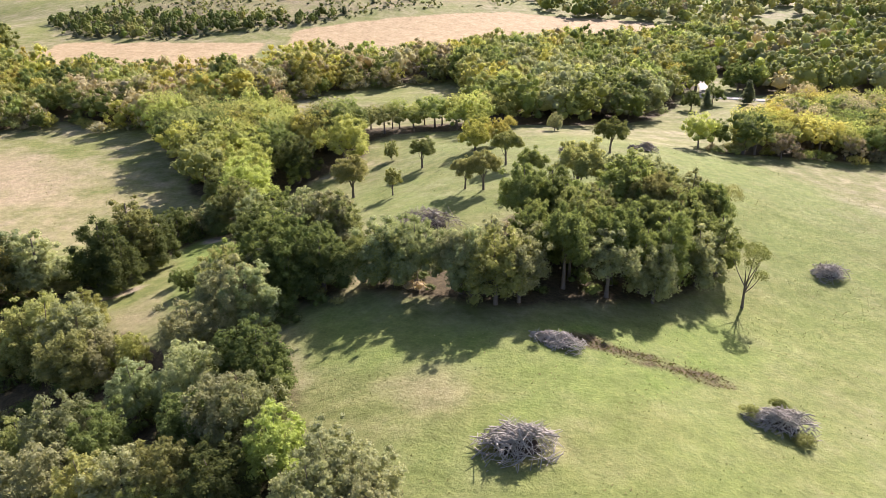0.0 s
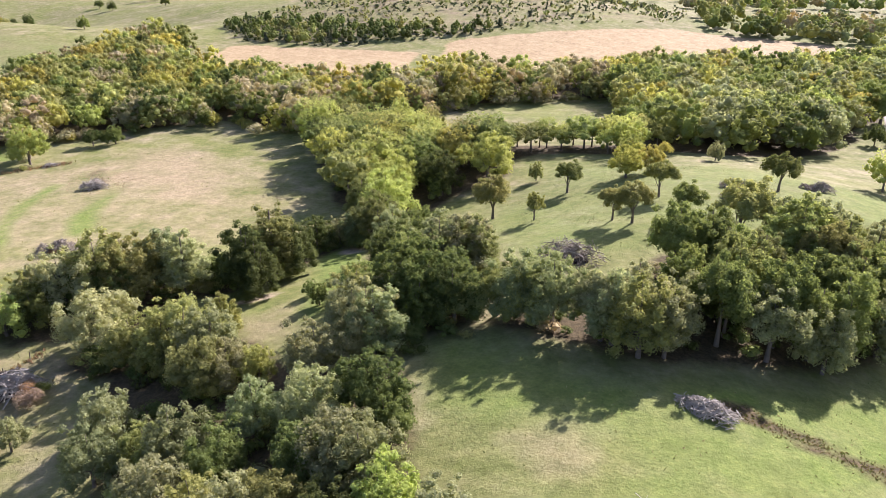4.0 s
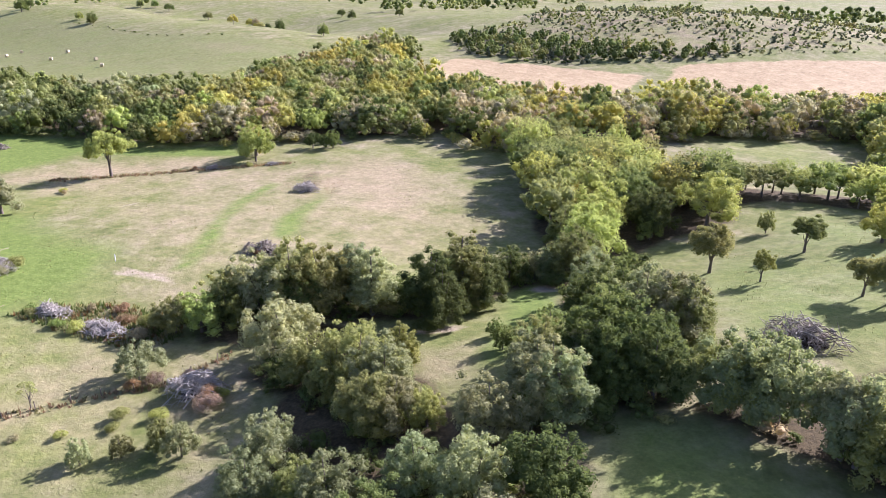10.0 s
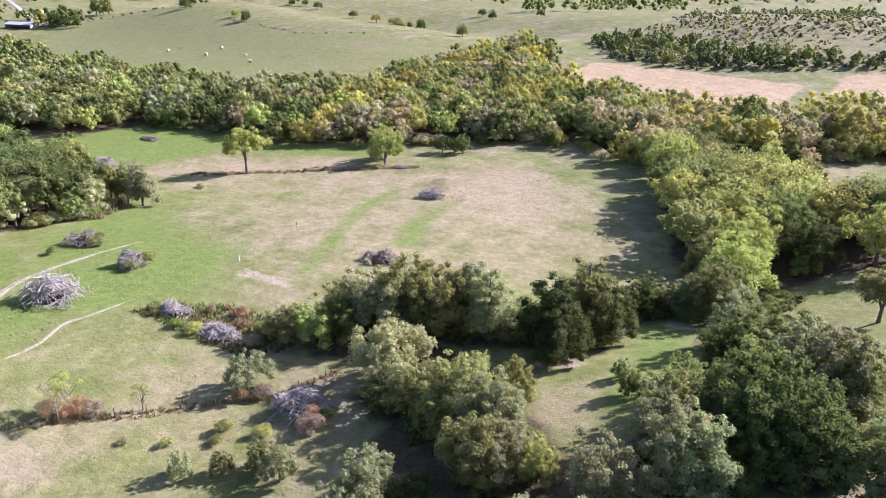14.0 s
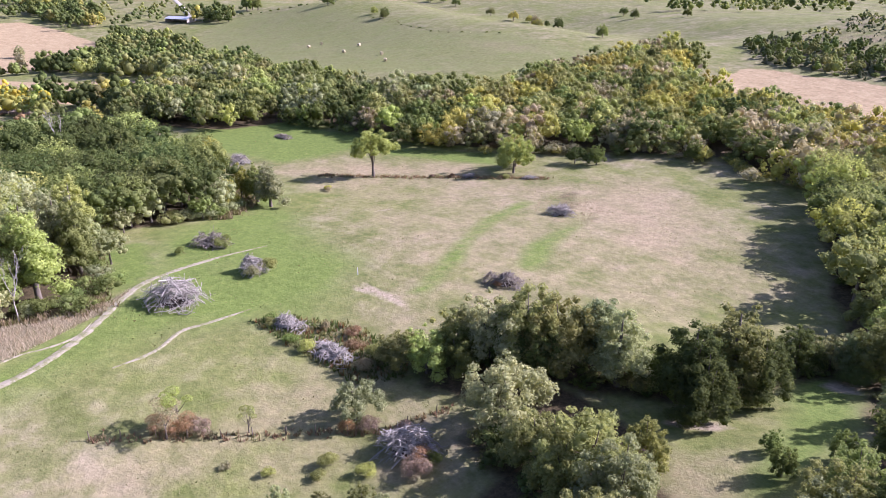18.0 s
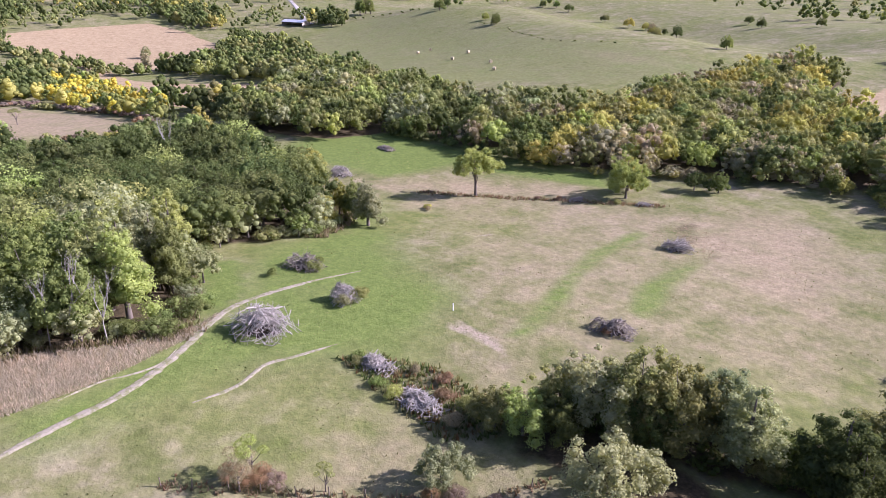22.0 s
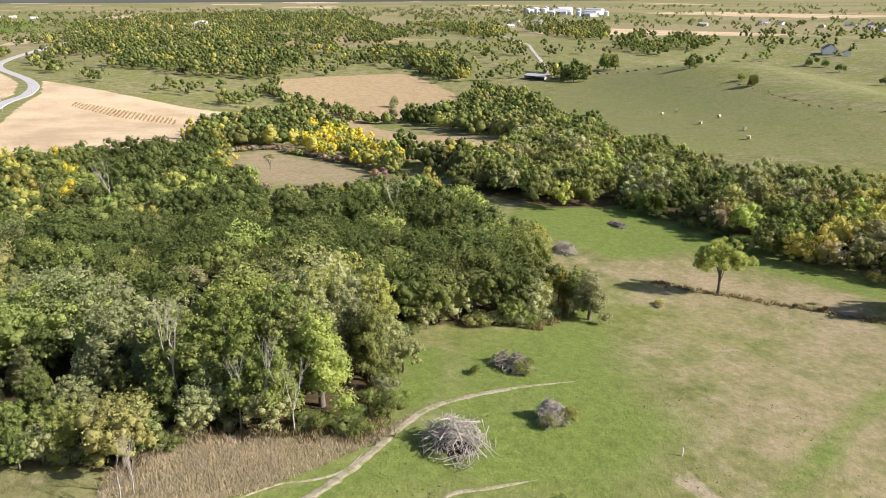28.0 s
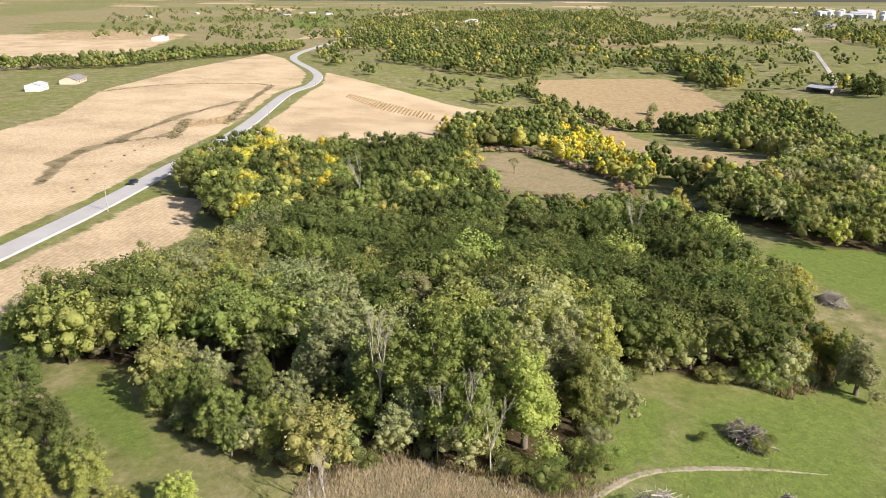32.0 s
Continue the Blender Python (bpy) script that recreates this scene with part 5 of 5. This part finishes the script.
def brush_pile(x, y, rx, ry, h, turn, seed, pale, label):
    q = np.random.default_rng(seed)
    base = new("brush_pile")
    base.matrix_basis = Matrix.LocRotScale(at(x, y), Euler((0, 0, radians(turn))), None)
    def top(u, w):
        d = min(1.0, math.hypot(u / rx, w / ry))
        return h * (1 - d * d) ** 0.65 * (0.75 + 0.9 * noise.noise(Vector((u * 0.6, w * 0.6, seed))) + 0.3 * noise.noise(Vector((u * 2.2, w * 2.2, seed))))
    # solid lump, coloured dark in place of shade between the sticks
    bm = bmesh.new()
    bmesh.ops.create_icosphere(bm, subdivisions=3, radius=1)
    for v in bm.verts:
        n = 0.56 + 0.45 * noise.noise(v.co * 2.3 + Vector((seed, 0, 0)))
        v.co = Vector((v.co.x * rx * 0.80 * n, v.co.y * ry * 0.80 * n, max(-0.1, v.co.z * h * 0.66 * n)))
    part("core", bm, CORE_SHADE, base, "solid lump painted dark as the shaded inside of the pile")
    mats, pale = pale, pale > 0
    for i in range(30):
        u, w = np.clip(q.normal(size=2), -1.7, 1.7) * (rx * 0.38, ry * 0.38)
        ln = (0.4 + 0.7 * q.random()) * min(rx, ry) * 0.95
        a = q.random() * 6.283 if pale else q.normal() * 0.75
        dd = 0.5 * ln
        sl = -math.atan2(top(u + dd * math.cos(a), w + dd * math.sin(a)) - top(u - dd * math.cos(a), w - dd * math.sin(a)), ln) * 0.55 + q.normal() * 0.22
        m = Matrix.LocRotScale((u, w, top(u, w) * 0.98 + 0.02), Euler((q.random() * 6.28, sl, a)), (ln, 2.0 + 1.8 * q.random(), 2.0 + 1.8 * q.random()))
        child("log", LOG_ME[int(q.integers(6))][mats if q.random() < 0.8 else 0], base, m)
    items = []
    for i in range(430):
        u, w = np.clip(q.normal(size=2), -1.8, 1.8) * (rx * 0.46, ry * 0.46)
        ln = (0.35 + 0.9 * q.random()) * min(rx, ry) * 0.74
        a = q.random() * 6.283 if pale else q.normal() * 0.8
        ca, sb = math.cos(a) * ln * 0.5, math.sin(a) * ln * 0.5
        d = Vector((ca, sb, 0.28 * (top(u + ca, w + sb) - top(u - ca, w - sb)) + q.normal() * 0.22 * ln))
        c = Vector((u, w, top(u, w) * (0.75 + 0.32 * q.random()) + 0.04))
        k = Vector(q.normal(size=3) * 0.06 * ln)
        rad = 0.024 + 0.045 * q.random() ** 2
        items.append(tube([c - d, c + k, c + d], (rad, rad * 0.85, rad * 0.4), 4))
    tw = child("brushwood", mesh_of("brushwood", *merge(items), [(BRUSH, BRUSH_PALE, BRUSH_DARK)[mats]]), base)
    tw["kind"] = "stuff"
    return tagged(base, label, "brush pile", "brush piles")


PILES = [(6, 50, 3.0, 2.0, 1.7, 10, 0, "grey brush pile of matted branches on the grassy slope"),
         (12, 68, 2.6, 1.3, 0.9, -25, 0, "low brush pile in the shade below the grove"),
         (57, 98, 2.4, 1.7, 1.5, 20, 0, "small grey brush pile on the open slope"),
         (32, 58, 3.0, 1.6, 1.4, -15, 0, "grey brush pile overgrown with bushes on the slope"),
         (41, 146, 2.7, 1.4, 1.0, 5, 2, "dark old brush pile on the upper pasture"),
         (26, 140, 2.6, 1.3, 0.9, 0, 2, "old reddish brush pile on the upper pasture"), (24, 133, 1.6, 1.0, 0.6, 0, 0, "small pale brush pile on the upper pasture"),
         (-2, 102, 4.2, 2.2, 2.4, -20, 2, "tall dark pile of long branches behind the grove"),
         (-68, 71, 3.1, 2.4, 2.4, 30, 1, "bleached brush pile of tangled limbs on dry grass"),
         (-110, 147, 2.6, 1.8, 1.5, 30, 1, "low pale brush pile on a bare patch of the hayfield"),
         (-101, 75, 2.6, 1.3, 1.1, 30, 1, "bleached brush heap among weeds"), (-91, 75.5, 3.5, 1.6, 1.2, 10, 1, "long bleached brush heap among weeds"),
         (-121, 80, 1.9, 1.8, 2.2, 0, 1, "upright brush pile wrapped in vines"), (-118, 65, 3.9, 3.3, 2.8, 40, 1, "big bleached brush pile beside the worn track"),
         (-138, 80, 3.4, 1.8, 1.8, 30, 2, "overgrown brush pile near the wood"), (-91, 110, 3.0, 1.6, 1.6, 30, 2, "low brown brush pile in the hayfield"),
         (-200, 117, 3.0, 2.0, 1.9, 10, 1, "grey brush pile beyond the corner of the wood"), (-216, 140, 3.0, 1.2, 0.8, 10, 2, "low brush heap in the green meadow"),
         (-148, 156, 1.9, 1.0, 0.8, 45, 1, "pale heap of sticks in a weedy line"), (-136, 166, 1.9, 0.8, 0.6, 45, 1, "pale heap of sticks in a weedy line"),
         (-161.5, -6, 4.0, 1.8, 0.9, 60, 1, "pale heap of cut branches at the edge of the small lawn")]
for i, (x, y, a, b, h, t, p, lb) in enumerate(PILES):
    brush_pile(x, y, a * 1.25, b * 1.3, h * 1.2, t, 200 + i, p, lb)

# ---- weeds and rough grass ----


def tufts(name, spots, size, colours, label, r, blades=4, wide=0.22):
    n = len(spots)
    sp = np.repeat(np.asarray(spots), blades, 0)
    z = ground_z(sp[:, 0], sp[:, 1])
    k = len(sp)
    sp = sp + r.normal(size=sp.shape) * size * 0.25
    h = size * (0.5 + 0.9 * r.random(k))
    a = r.random(k) * 6.283
    dx, dy = np.cos(a) * h * wide, np.sin(a) * h * wide
    lx, ly = r.normal(size=k) * h * 0.35, r.normal(size=k) * h * 0.35
    v = np.stack([np.stack([sp[:, 0] - dx, sp[:, 1] - dy, z - 0.05], 1), np.stack([sp[:, 0] + dx, sp[:, 1] + dy, z - 0.05], 1),
                  np.stack([sp[:, 0] + dx * 0.3 + lx, sp[:, 1] + dy * 0.3 + ly, z + h], 1)], 1).reshape(-1, 3)
    me = mesh_of(name, v, np.arange(len(v)).reshape(-1, 3), [LEAF_JOINED])
    c = np.array(colours)[r.integers(len(colours), size=n)]
    point_colour(me, "tint", np.repeat(c, blades * 3, 0))
    tagged(new(name, me), label, "grass", kind="stuff")


# dark tufts added to thicken the painted shadow line of the ditch
ditch = np.array(smooth_line(DITCH, 0.3))
tufts("ditch_weeds", np.repeat(ditch, 9, 0) + np.random.default_rng(3).normal(size=(9 * len(ditch), 2)) * 0.8, 0.12,
      [(0.11, 0.10, 0.05), (0.15, 0.12, 0.06), (0.12, 0.14, 0.045)], "dark weeds added along the shadow line of a shallow washed-out ditch", np.random.default_rng(4), 5, 0.5)
OPEN_LAND = [(-105, 20), (-120, 55), (-160, 95), (-200, 118), (-235, 128), (-190, 160), (-90, 203), (-55, 150), (-46, 122), (-70, 105), (-82, 90), (-66, 76), (-52, 60), (-60, 40)]
r = np.random.default_rng(33)
sp = np.concatenate([scatter(OPEN_LAND, 1.35, r), scatter(SLOPE, 1.2, r)])
sp = sp[[noise.noise(Vector((x / 7, y / 7, 8.0))) > 0.12 for x, y in sp]]
tufts("rough_grass", sp, 0.17, [(0.17, 0.18, 0.08), (0.21, 0.21, 0.10), (0.27, 0.24, 0.14), (0.15, 0.17, 0.07)], "short rough pasture grass", r)
sp = scatter(OPEN_LAND, 2.4, r)
sp = sp[[noise.noise(Vector((x / 9, y / 9, 2.0))) + 0.35 * r.random() > 0.42 for x, y in sp]]
sp = sp + r.normal(size=sp.shape) * 0.9
tufts("weed_clumps", sp, 0.17, [(0.14, 0.14, 0.055), (0.17, 0.15, 0.07), (0.12, 0.135, 0.045), (0.22, 0.17, 0.09)], "small dark weeds scattered over the pasture", r, 5, 0.4)
tufts("dead_reeds", scatter([(-129, 31), (-123, 47), (-124, 57), (-127, 62), (-121, 55), (-115, 42), (-112, 30), (-113, 22), (-121, 22)], 0.25, r), 0.5,
      [(0.50, 0.425, 0.335), (0.43, 0.365, 0.285), (0.56, 0.48, 0.385)], "tall dead tan reeds below the wood", r, 6, 0.07)
fl = np.array(smooth_line([(-92, 44), (-89, 49), (-84, 56), (-78, 65), (-73, 71), (-71, 80)], 0.5))
tufts("fence_weeds", np.repeat(fl, 3, 0) + r.normal(size=(len(fl) * 3, 2)) * 0.4, 0.45, [(0.26, 0.17, 0.11), (0.28, 0.21, 0.13), (0.19, 0.18, 0.09), (0.24, 0.16, 0.11)],
      "rusty weeds along the old fence line", r, 4)
bl = np.array(smooth_line([(-176, 128), (-166, 138), (-158, 146), (-150, 154), (-141, 162), (-133, 169)], 0.5))
tufts("line_weeds", np.repeat(bl, 5, 0) + r.normal(size=(len(bl) * 5, 2)) * 0.8, 0.5, [(0.26, 0.18, 0.11), (0.30, 0.23, 0.15), (0.17, 0.16, 0.07), (0.22, 0.14, 0.10)],
      "brown weeds along a brushy line in the hayfield", r, 4)
sc = scatter([(-121, 153), (-121, 163), (-110, 161), (-102, 148), (-108, 142), (-116, 145)], 1.0, r)
tufts("patch_weeds", sc + r.normal(size=sc.shape) * 0.5, 0.20, [(0.33, 0.24, 0.19), (0.36, 0.27, 0.20), (0.28, 0.21, 0.15)], "reddish dead weeds on a worn patch of the hayfield", r, 4)
sc = scatter([(-106, 71), (-103, 77), (-97, 82), (-84, 85), (-80, 80), (-83, 74), (-98, 72)], 0.7, r)
tufts("scrub_weeds", sc, 0.7, [(0.13, 0.13, 0.05), (0.20, 0.12, 0.06), (0.10, 0.13, 0.04), (0.24, 0.20, 0.10)], "weeds and brambles round the bleached brush heaps", r, 4)
edge = np.concatenate([np.array(smooth_line(q, 0.8)) for q in ([(-153, 63), (-139, 60), (-129, 57), (-123, 55)], [(-159, 64), (-146, 60), (-124, 55), (-124, 49), (-128, 32), (-121, 24)], [(-190, 104), (-165, 102), (-154, 90)])])
tufts("wood_edge_weeds", np.repeat(edge, 7, 0) + r.normal(size=(len(edge) * 7, 2)) * 0.9, 0.8, [(0.30, 0.24, 0.16), (0.18, 0.17, 0.07), (0.24, 0.19, 0.12)],
      "dead weeds along the edge of the wood", r, 4)

# standing corn stalks left in rows on the stubble
for outline in ([(-595, -70), (-564, -38), (-531, 0), (-506, 1), (-533, -37), (-574, -68)], [(-420, -119), (-460, -112), (-430, -101), (-410, -114)]):
    a = np.array(outline)
    gxs, gys = np.meshgrid(np.arange(a[:, 0].min(), a[:, 0].max(), 0.8), np.arange(a[:, 1].min(), a[:, 1].max(), 2.6))
    sp = np.stack([gxs.ravel() + 0.35 * gys.ravel() % 1.0, gys.ravel()], 1)
    sp = sp[inside(outline, sp[:, 0], sp[:, 1])]
    tufts("corn_stalks", sp + r.normal(size=sp.shape) * 0.2, 0.9, [(0.46, 0.35, 0.22), (0.40, 0.30, 0.18), (0.50, 0.39, 0.25)], "rows of standing dry corn stalks on the stubble", r, 5, 0.16)

# ---- old fence ----
post_v, post_f = tube([(0, 0, -0.3), (0, 0, 0.6), (0, 0, 1.25)], (0.07, 0.065, 0.06), 6)
POST_ME = mesh_of("post", post_v, post_f, [POST])
fence = tagged(new("fence"), "old wooden fence posts in a line of weeds", "fence")
for i, (x, y) in enumerate(fl[::7]):
    child("post", POST_ME, fence, Matrix.LocRotScale(at(x, y), Euler((r.normal() * 0.05, r.normal() * 0.05, 0)), None))
stake = tagged(new("marker_post", mesh_of("marker_post", *tube([(0, 0, -0.2), (0, 0, 0.7), (0, 0, 1.3)], (0.08, 0.08, 0.07), 8), [WHITE_WALL])), "short white marker post in the pasture", "post")
stake.location = at(-109, 93)

# ---- hay bales ----
bm = bmesh.new()
bmesh.ops.create_cone(bm, cap_ends=True, segments=20, radius1=0.85, radius2=0.85, depth=1.5)
bmesh.ops.bevel(bm, geom=[e for e in bm.edges if len(e.link_faces) == 2 and abs(e.verts[0].co.z - e.verts[1].co.z) < 0.01], offset=0.12, segments=2, affect="EDGES")
bmesh.ops.rotate(bm, verts=bm.verts, matrix=Matrix.Rotation(math.pi / 2, 3, "X"))
bale_me = bpy.data.meshes.new("hay_bale")
bm.to_mesh(bale_me)
bm.free()
bale_me.materials.append(STRAW)
for i, (x, y) in enumerate([(-416, 273), (-416, 282), (-362, 262), (-370, 278), (-326, 261), (-307, 249)]):
    ob = new("hay_bale", bale_me)
    ob.matrix_basis = Matrix.LocRotScale(at(x, y, 0.8), Euler((0, 0, i * 1.1)), None)
    tagged(ob, "round straw-coloured hay bale on the mown hill", "hay bale", "hay bales on the hill")

# ---- buildings ----


def box(bm, x0, y0, z0, x1, y1, z1):
    m = Matrix.Translation(((x0 + x1) / 2, (y0 + y1) / 2, (z0 + z1) / 2)) @ Matrix.Diagonal((x1 - x0, y1 - y0, z1 - z0, 1))
    bmesh.ops.create_cube(bm, size=1, matrix=m)


def building(name, x, y, turn, length, depth, wall_h, roof_h, wall_mat, roof_mat, label, cat, windows=4, open_front=False):
    base = new(name)
    base.matrix_basis = Matrix.LocRotScale(at(x, y, -0.2), Euler((0, 0, radians(turn))), None)
    L, D = length / 2, depth / 2
    bm = bmesh.new()
    for q in ((-L, D - 0.2, L, D), (-L, -D, -L + 0.2, D - 0.2), (L - 0.2, -D, L, D - 0.2)):
        box(bm, q[0], q[1], 0, q[2], q[3], wall_h)
    if not open_front:
        box(bm, -L + 0.2, -D, 0, L - 0.2, -D + 0.2, wall_h)
    for s in (-1, 1):
        vs = [bm.verts.new((s * (L - 0.02), yy, zz)) for yy, zz in ((-D, wall_h), (D, wall_h), (0, wall_h + roof_h))]
        bm.faces.new(vs)
    part("wall", bm, wall_mat, base)
    bm = bmesh.new()
    e = 0.5
    for s in (-1, 1):
        lo = wall_h - e * roof_h / D
        vs = [bm.verts.new(p) for p in ((-L - e, s * (D + e), lo), (L + e, s * (D + e), lo), (L + e, 0, wall_h + roof_h), (-L - e, 0, wall_h + roof_h),
                                        (-L - e, s * (D + e), lo + 0.2), (L + e, s * (D + e), lo + 0.2), (L + e, 0, wall_h + roof_h + 0.2), (-L - e, 0, wall_h + roof_h + 0.2))]
        for f in ((0, 1, 2, 3), (4, 5, 6, 7), (0, 1, 5, 4), (1, 2, 6, 5), (3, 0, 4, 7)):
            bm.faces.new([vs[i] for i in f])
    bmesh.ops.recalc_face_normals(bm, faces=bm.faces)
    part("roof", bm, roof_mat, base)
    if open_front:
        for i in range(5):
            bm = bmesh.new()
            px = -L + 0.3 + (length - 0.6) * i / 4
            box(bm, px - 0.12, -D, 0, px + 0.12, -D + 0.24, wall_h)
            part("support_post", bm, POST, base)
    else:
        for i in range(windows):
            px = -L + length * (i + 0.5) / windows
            for s in (-1, 1):
                bm = bmesh.new()
                dr = i == windows // 2 and s == -1
                box(bm, px - 0.55, s * D - 0.04, 0.2 if dr else 1.1, px + 0.55, s * D + 0.04, 2.3)
                part("door" if dr else "window", bm, DARK if dr else GLASS, base)
    return tagged(base, label, cat)


building("shed", -664, 297, 25, 24, 10, 3.2, 1.6, TAN_WALL, TIN, "long open-fronted cattle shed with a tin roof", "shed", open_front=True)
building("house", -737, 668, -35, 22, 14, 6, 4.5, WHITE_WALL, GREY_ROOF, "large white farmhouse on a green rise", "house", 6)
building("garage", -716, 672, -35, 12, 8, 3.2, 2, WHITE_WALL, GREY_ROOF, "white garage beside the farmhouse", "garage", 3)
building("barn", -530, -270, 15, 16, 10, 4, 1.5, WHITE_WALL, TIN, "white metal barn beside a house", "barn", 3)
building("house", -578, -272, 15, 26, 12, 3.2, 2.4, TAN_WALL, GREY_ROOF, "long low house with a grey roof beyond the stubble", "house", 6)
building("barn", -1083, -437, 10, 36, 14, 4.5, 2, WHITE_WALL, TIN, "long white barn on the far plain", "barn", 6)
building("house", -1128, -160, 20, 24, 12, 4, 3, WHITE_WALL, GREY_ROOF, "white house among trees on the ridge", "house", 5)
building("house", -1239, -89, 0, 20, 12, 4, 3, WHITE_WALL, GREY_ROOF, "white house among trees on the ridge", "house", 5)
building("barn", -1330, -75, 0, 22, 12, 5, 3, RED_WALL, TIN, "small red barn on the far ridge", "barn", 3)
building("warehouse", -1720, -30, -10, 44, 20, 7, 3, WHITE_WALL, TIN, "white metal building on the far ridge", "warehouse", 6)
building("house", 63, 309, 10, 18, 10, 3.2, 3, TAN_WALL, TAN_WALL, "low tan-roofed farmhouse among trees", "house", 4)
building("house", 146, 358, -20, 16, 12, 4, 4, WHITE_WALL, GREY_ROOF, "grey-roofed house among autumn trees", "house", 4)
building("outbuilding", 74, 290, 0, 9, 5, 2.6, 1.2, WHITE_WALL, TIN, "white farm outbuilding beneath the trees", "outbuilding", 2)
q = np.random.default_rng(5)
for i in range(26):
    a = q.random()
    x, y = [(-900 - 500 * q.random(), 900 + 300 * q.random()), (-1500 - 900 * q.random(), -350 - 500 * q.random()), (-1300 - 500 * q.random(), 400 + 300 * q.random())][i % 3]
    building("house", x, y, q.random() * 180, 14 + 10 * q.random(), 10, 3.5, 2.6, (WHITE_WALL, TAN_WALL)[i % 2], (GREY_ROOF, TIN)[i % 2], "far house on the plain", "house", 3)
for i in range(12):
    x, y = -1950 - 120 * (i % 4) + 30 * q.random(), 850 + 60 * (i // 4) + 40 * q.random()
    bm = bmesh.new()
    hh, rr = 7 + 9 * q.random(), 5 + 5 * q.random()
    bmesh.ops.create_cone(bm, cap_ends=True, segments=24, radius1=rr, radius2=rr, depth=hh, matrix=Matrix.Translation((0, 0, hh / 2)))
    bmesh.ops.create_cone(bm, cap_ends=True, segments=24, radius1=rr, radius2=0.5, depth=3, matrix=Matrix.Translation((0, 0, hh + 1.5)))
    tank = new("storage_tank")
    tank.location = at(x, y, -0.3)
    part("shell", bm, PALE_STEEL, tank)
    bm = bmesh.new()
    box(bm, rr - 0.2, -0.4, 0, rr + 0.5, 0.4, hh)
    part("ladder", bm, TIN, tank)
    tagged(tank, "white storage tank of a far plant on the plain", "tank", "tanks of the far plant")
for i in range(8):
    building("plant_building", -1880 - 70 * i, 930 + 40 * (i % 3), 20 * i, 50, 24, 8 + 3 * (i % 3), 3, PALE_STEEL, TIN, "white industrial building of a far plant", "factory", 5)

# ---- utility poles and the car ----
for x, y in [(-250, -71.5), (-330, -76), (-453, -86), (-540, -99), (-622, -101.5)]:
    base = tagged(new("utility_pole"), "grey wooden utility pole beside the road", "pole", "poles along the road")
    base.location = at(x, y, -0.1)
    child("pole", mesh_of("pole", *tube([(0, 0, 0), (0, 0, 4.5), (0, 0, 9)], (0.16, 0.14, 0.11), 8), [PALE_BARK]), base)
    bm = bmesh.new()
    box(bm, -0.08, -1.2, 8.2, 0.08, 1.2, 8.4)
    part("crossarm", bm, PALE_BARK, base)

car = tagged(new("car"), "small black car driving on the country road", "car")
car.matrix_basis = Matrix.LocRotScale(at(-284, -80.5, 0.42), Euler((0, 0, radians(2))), None)
bm = bmesh.new()
prof = [(-2.2, 0.35), (-2.25, 0.75), (-2.0, 1.0), (-1.6, 1.05), (-1.1, 1.6), (0.5, 1.62), (1.15, 1.1), (2.0, 0.95), (2.25, 0.7), (2.2, 0.35)]
sides = []
for s in (-1, 1):
    sides.append([bm.verts.new((px, s * (0.9 if pz < 1.2 else 0.72), pz)) for px, pz in prof])
bm.faces.new(sides[0])
bm.faces.new(sides[1][::-1])
for i in range(len(prof)):
    j = (i + 1) % len(prof)
    bm.faces.new((sides[0][i], sides[0][j], sides[1][j], sides[1][i]))
bmesh.ops.recalc_face_normals(bm, faces=bm.faces)
part("body", bm, CAR_PAINT, car)
for px, w in ((-1.38, 0.5), (0.86, 0.55)):
    bm = bmesh.new()
    box(bm, px - 0.05, -0.62, 1.12, px + 0.05, 0.62, 1.5)
    bmesh.ops.rotate(bm, verts=bm.verts, cent=(px, 0, 1.3), matrix=Matrix.Rotation(0.75 if px < 0 else -0.8, 3, "Y"))
    part("window", bm, GLASS, car)
for px in (-1.4, 1.4):
    for s in (-1, 1):
        bm = bmesh.new()
        bmesh.ops.create_cone(bm, cap_ends=True, segments=18, radius1=0.35, radius2=0.35, depth=0.24, matrix=Matrix.Translation((px, s * 0.82, 0.0)) @ Matrix.Rotation(math.pi / 2, 4, "X"))
        bmesh.ops.translate(bm, verts=bm.verts, vec=(0, 0, 0.3))
        wheel = part("wheel", bm, TYRE, car)
        bm = bmesh.new()
        bmesh.ops.create_cone(bm, cap_ends=True, segments=12, radius1=0.2, radius2=0.2, depth=0.03, matrix=Matrix.Translation((px, s * 0.945, 0.3)) @ Matrix.Rotation(math.pi / 2, 4, "X"))
        part("rim", bm, TIN, wheel, "grey metal rim")
for s in (-1, 1):
    for px, mat, nm in ((2.2, TIN, "headlight"), (-2.22, RED_WALL, "tail_light")):
        bm = bmesh.new()
        box(bm, px - 0.04, s * 0.65 - 0.18, 0.62, px + 0.04, s * 0.65 + 0.18, 0.76)
        part(nm, bm, mat, car)
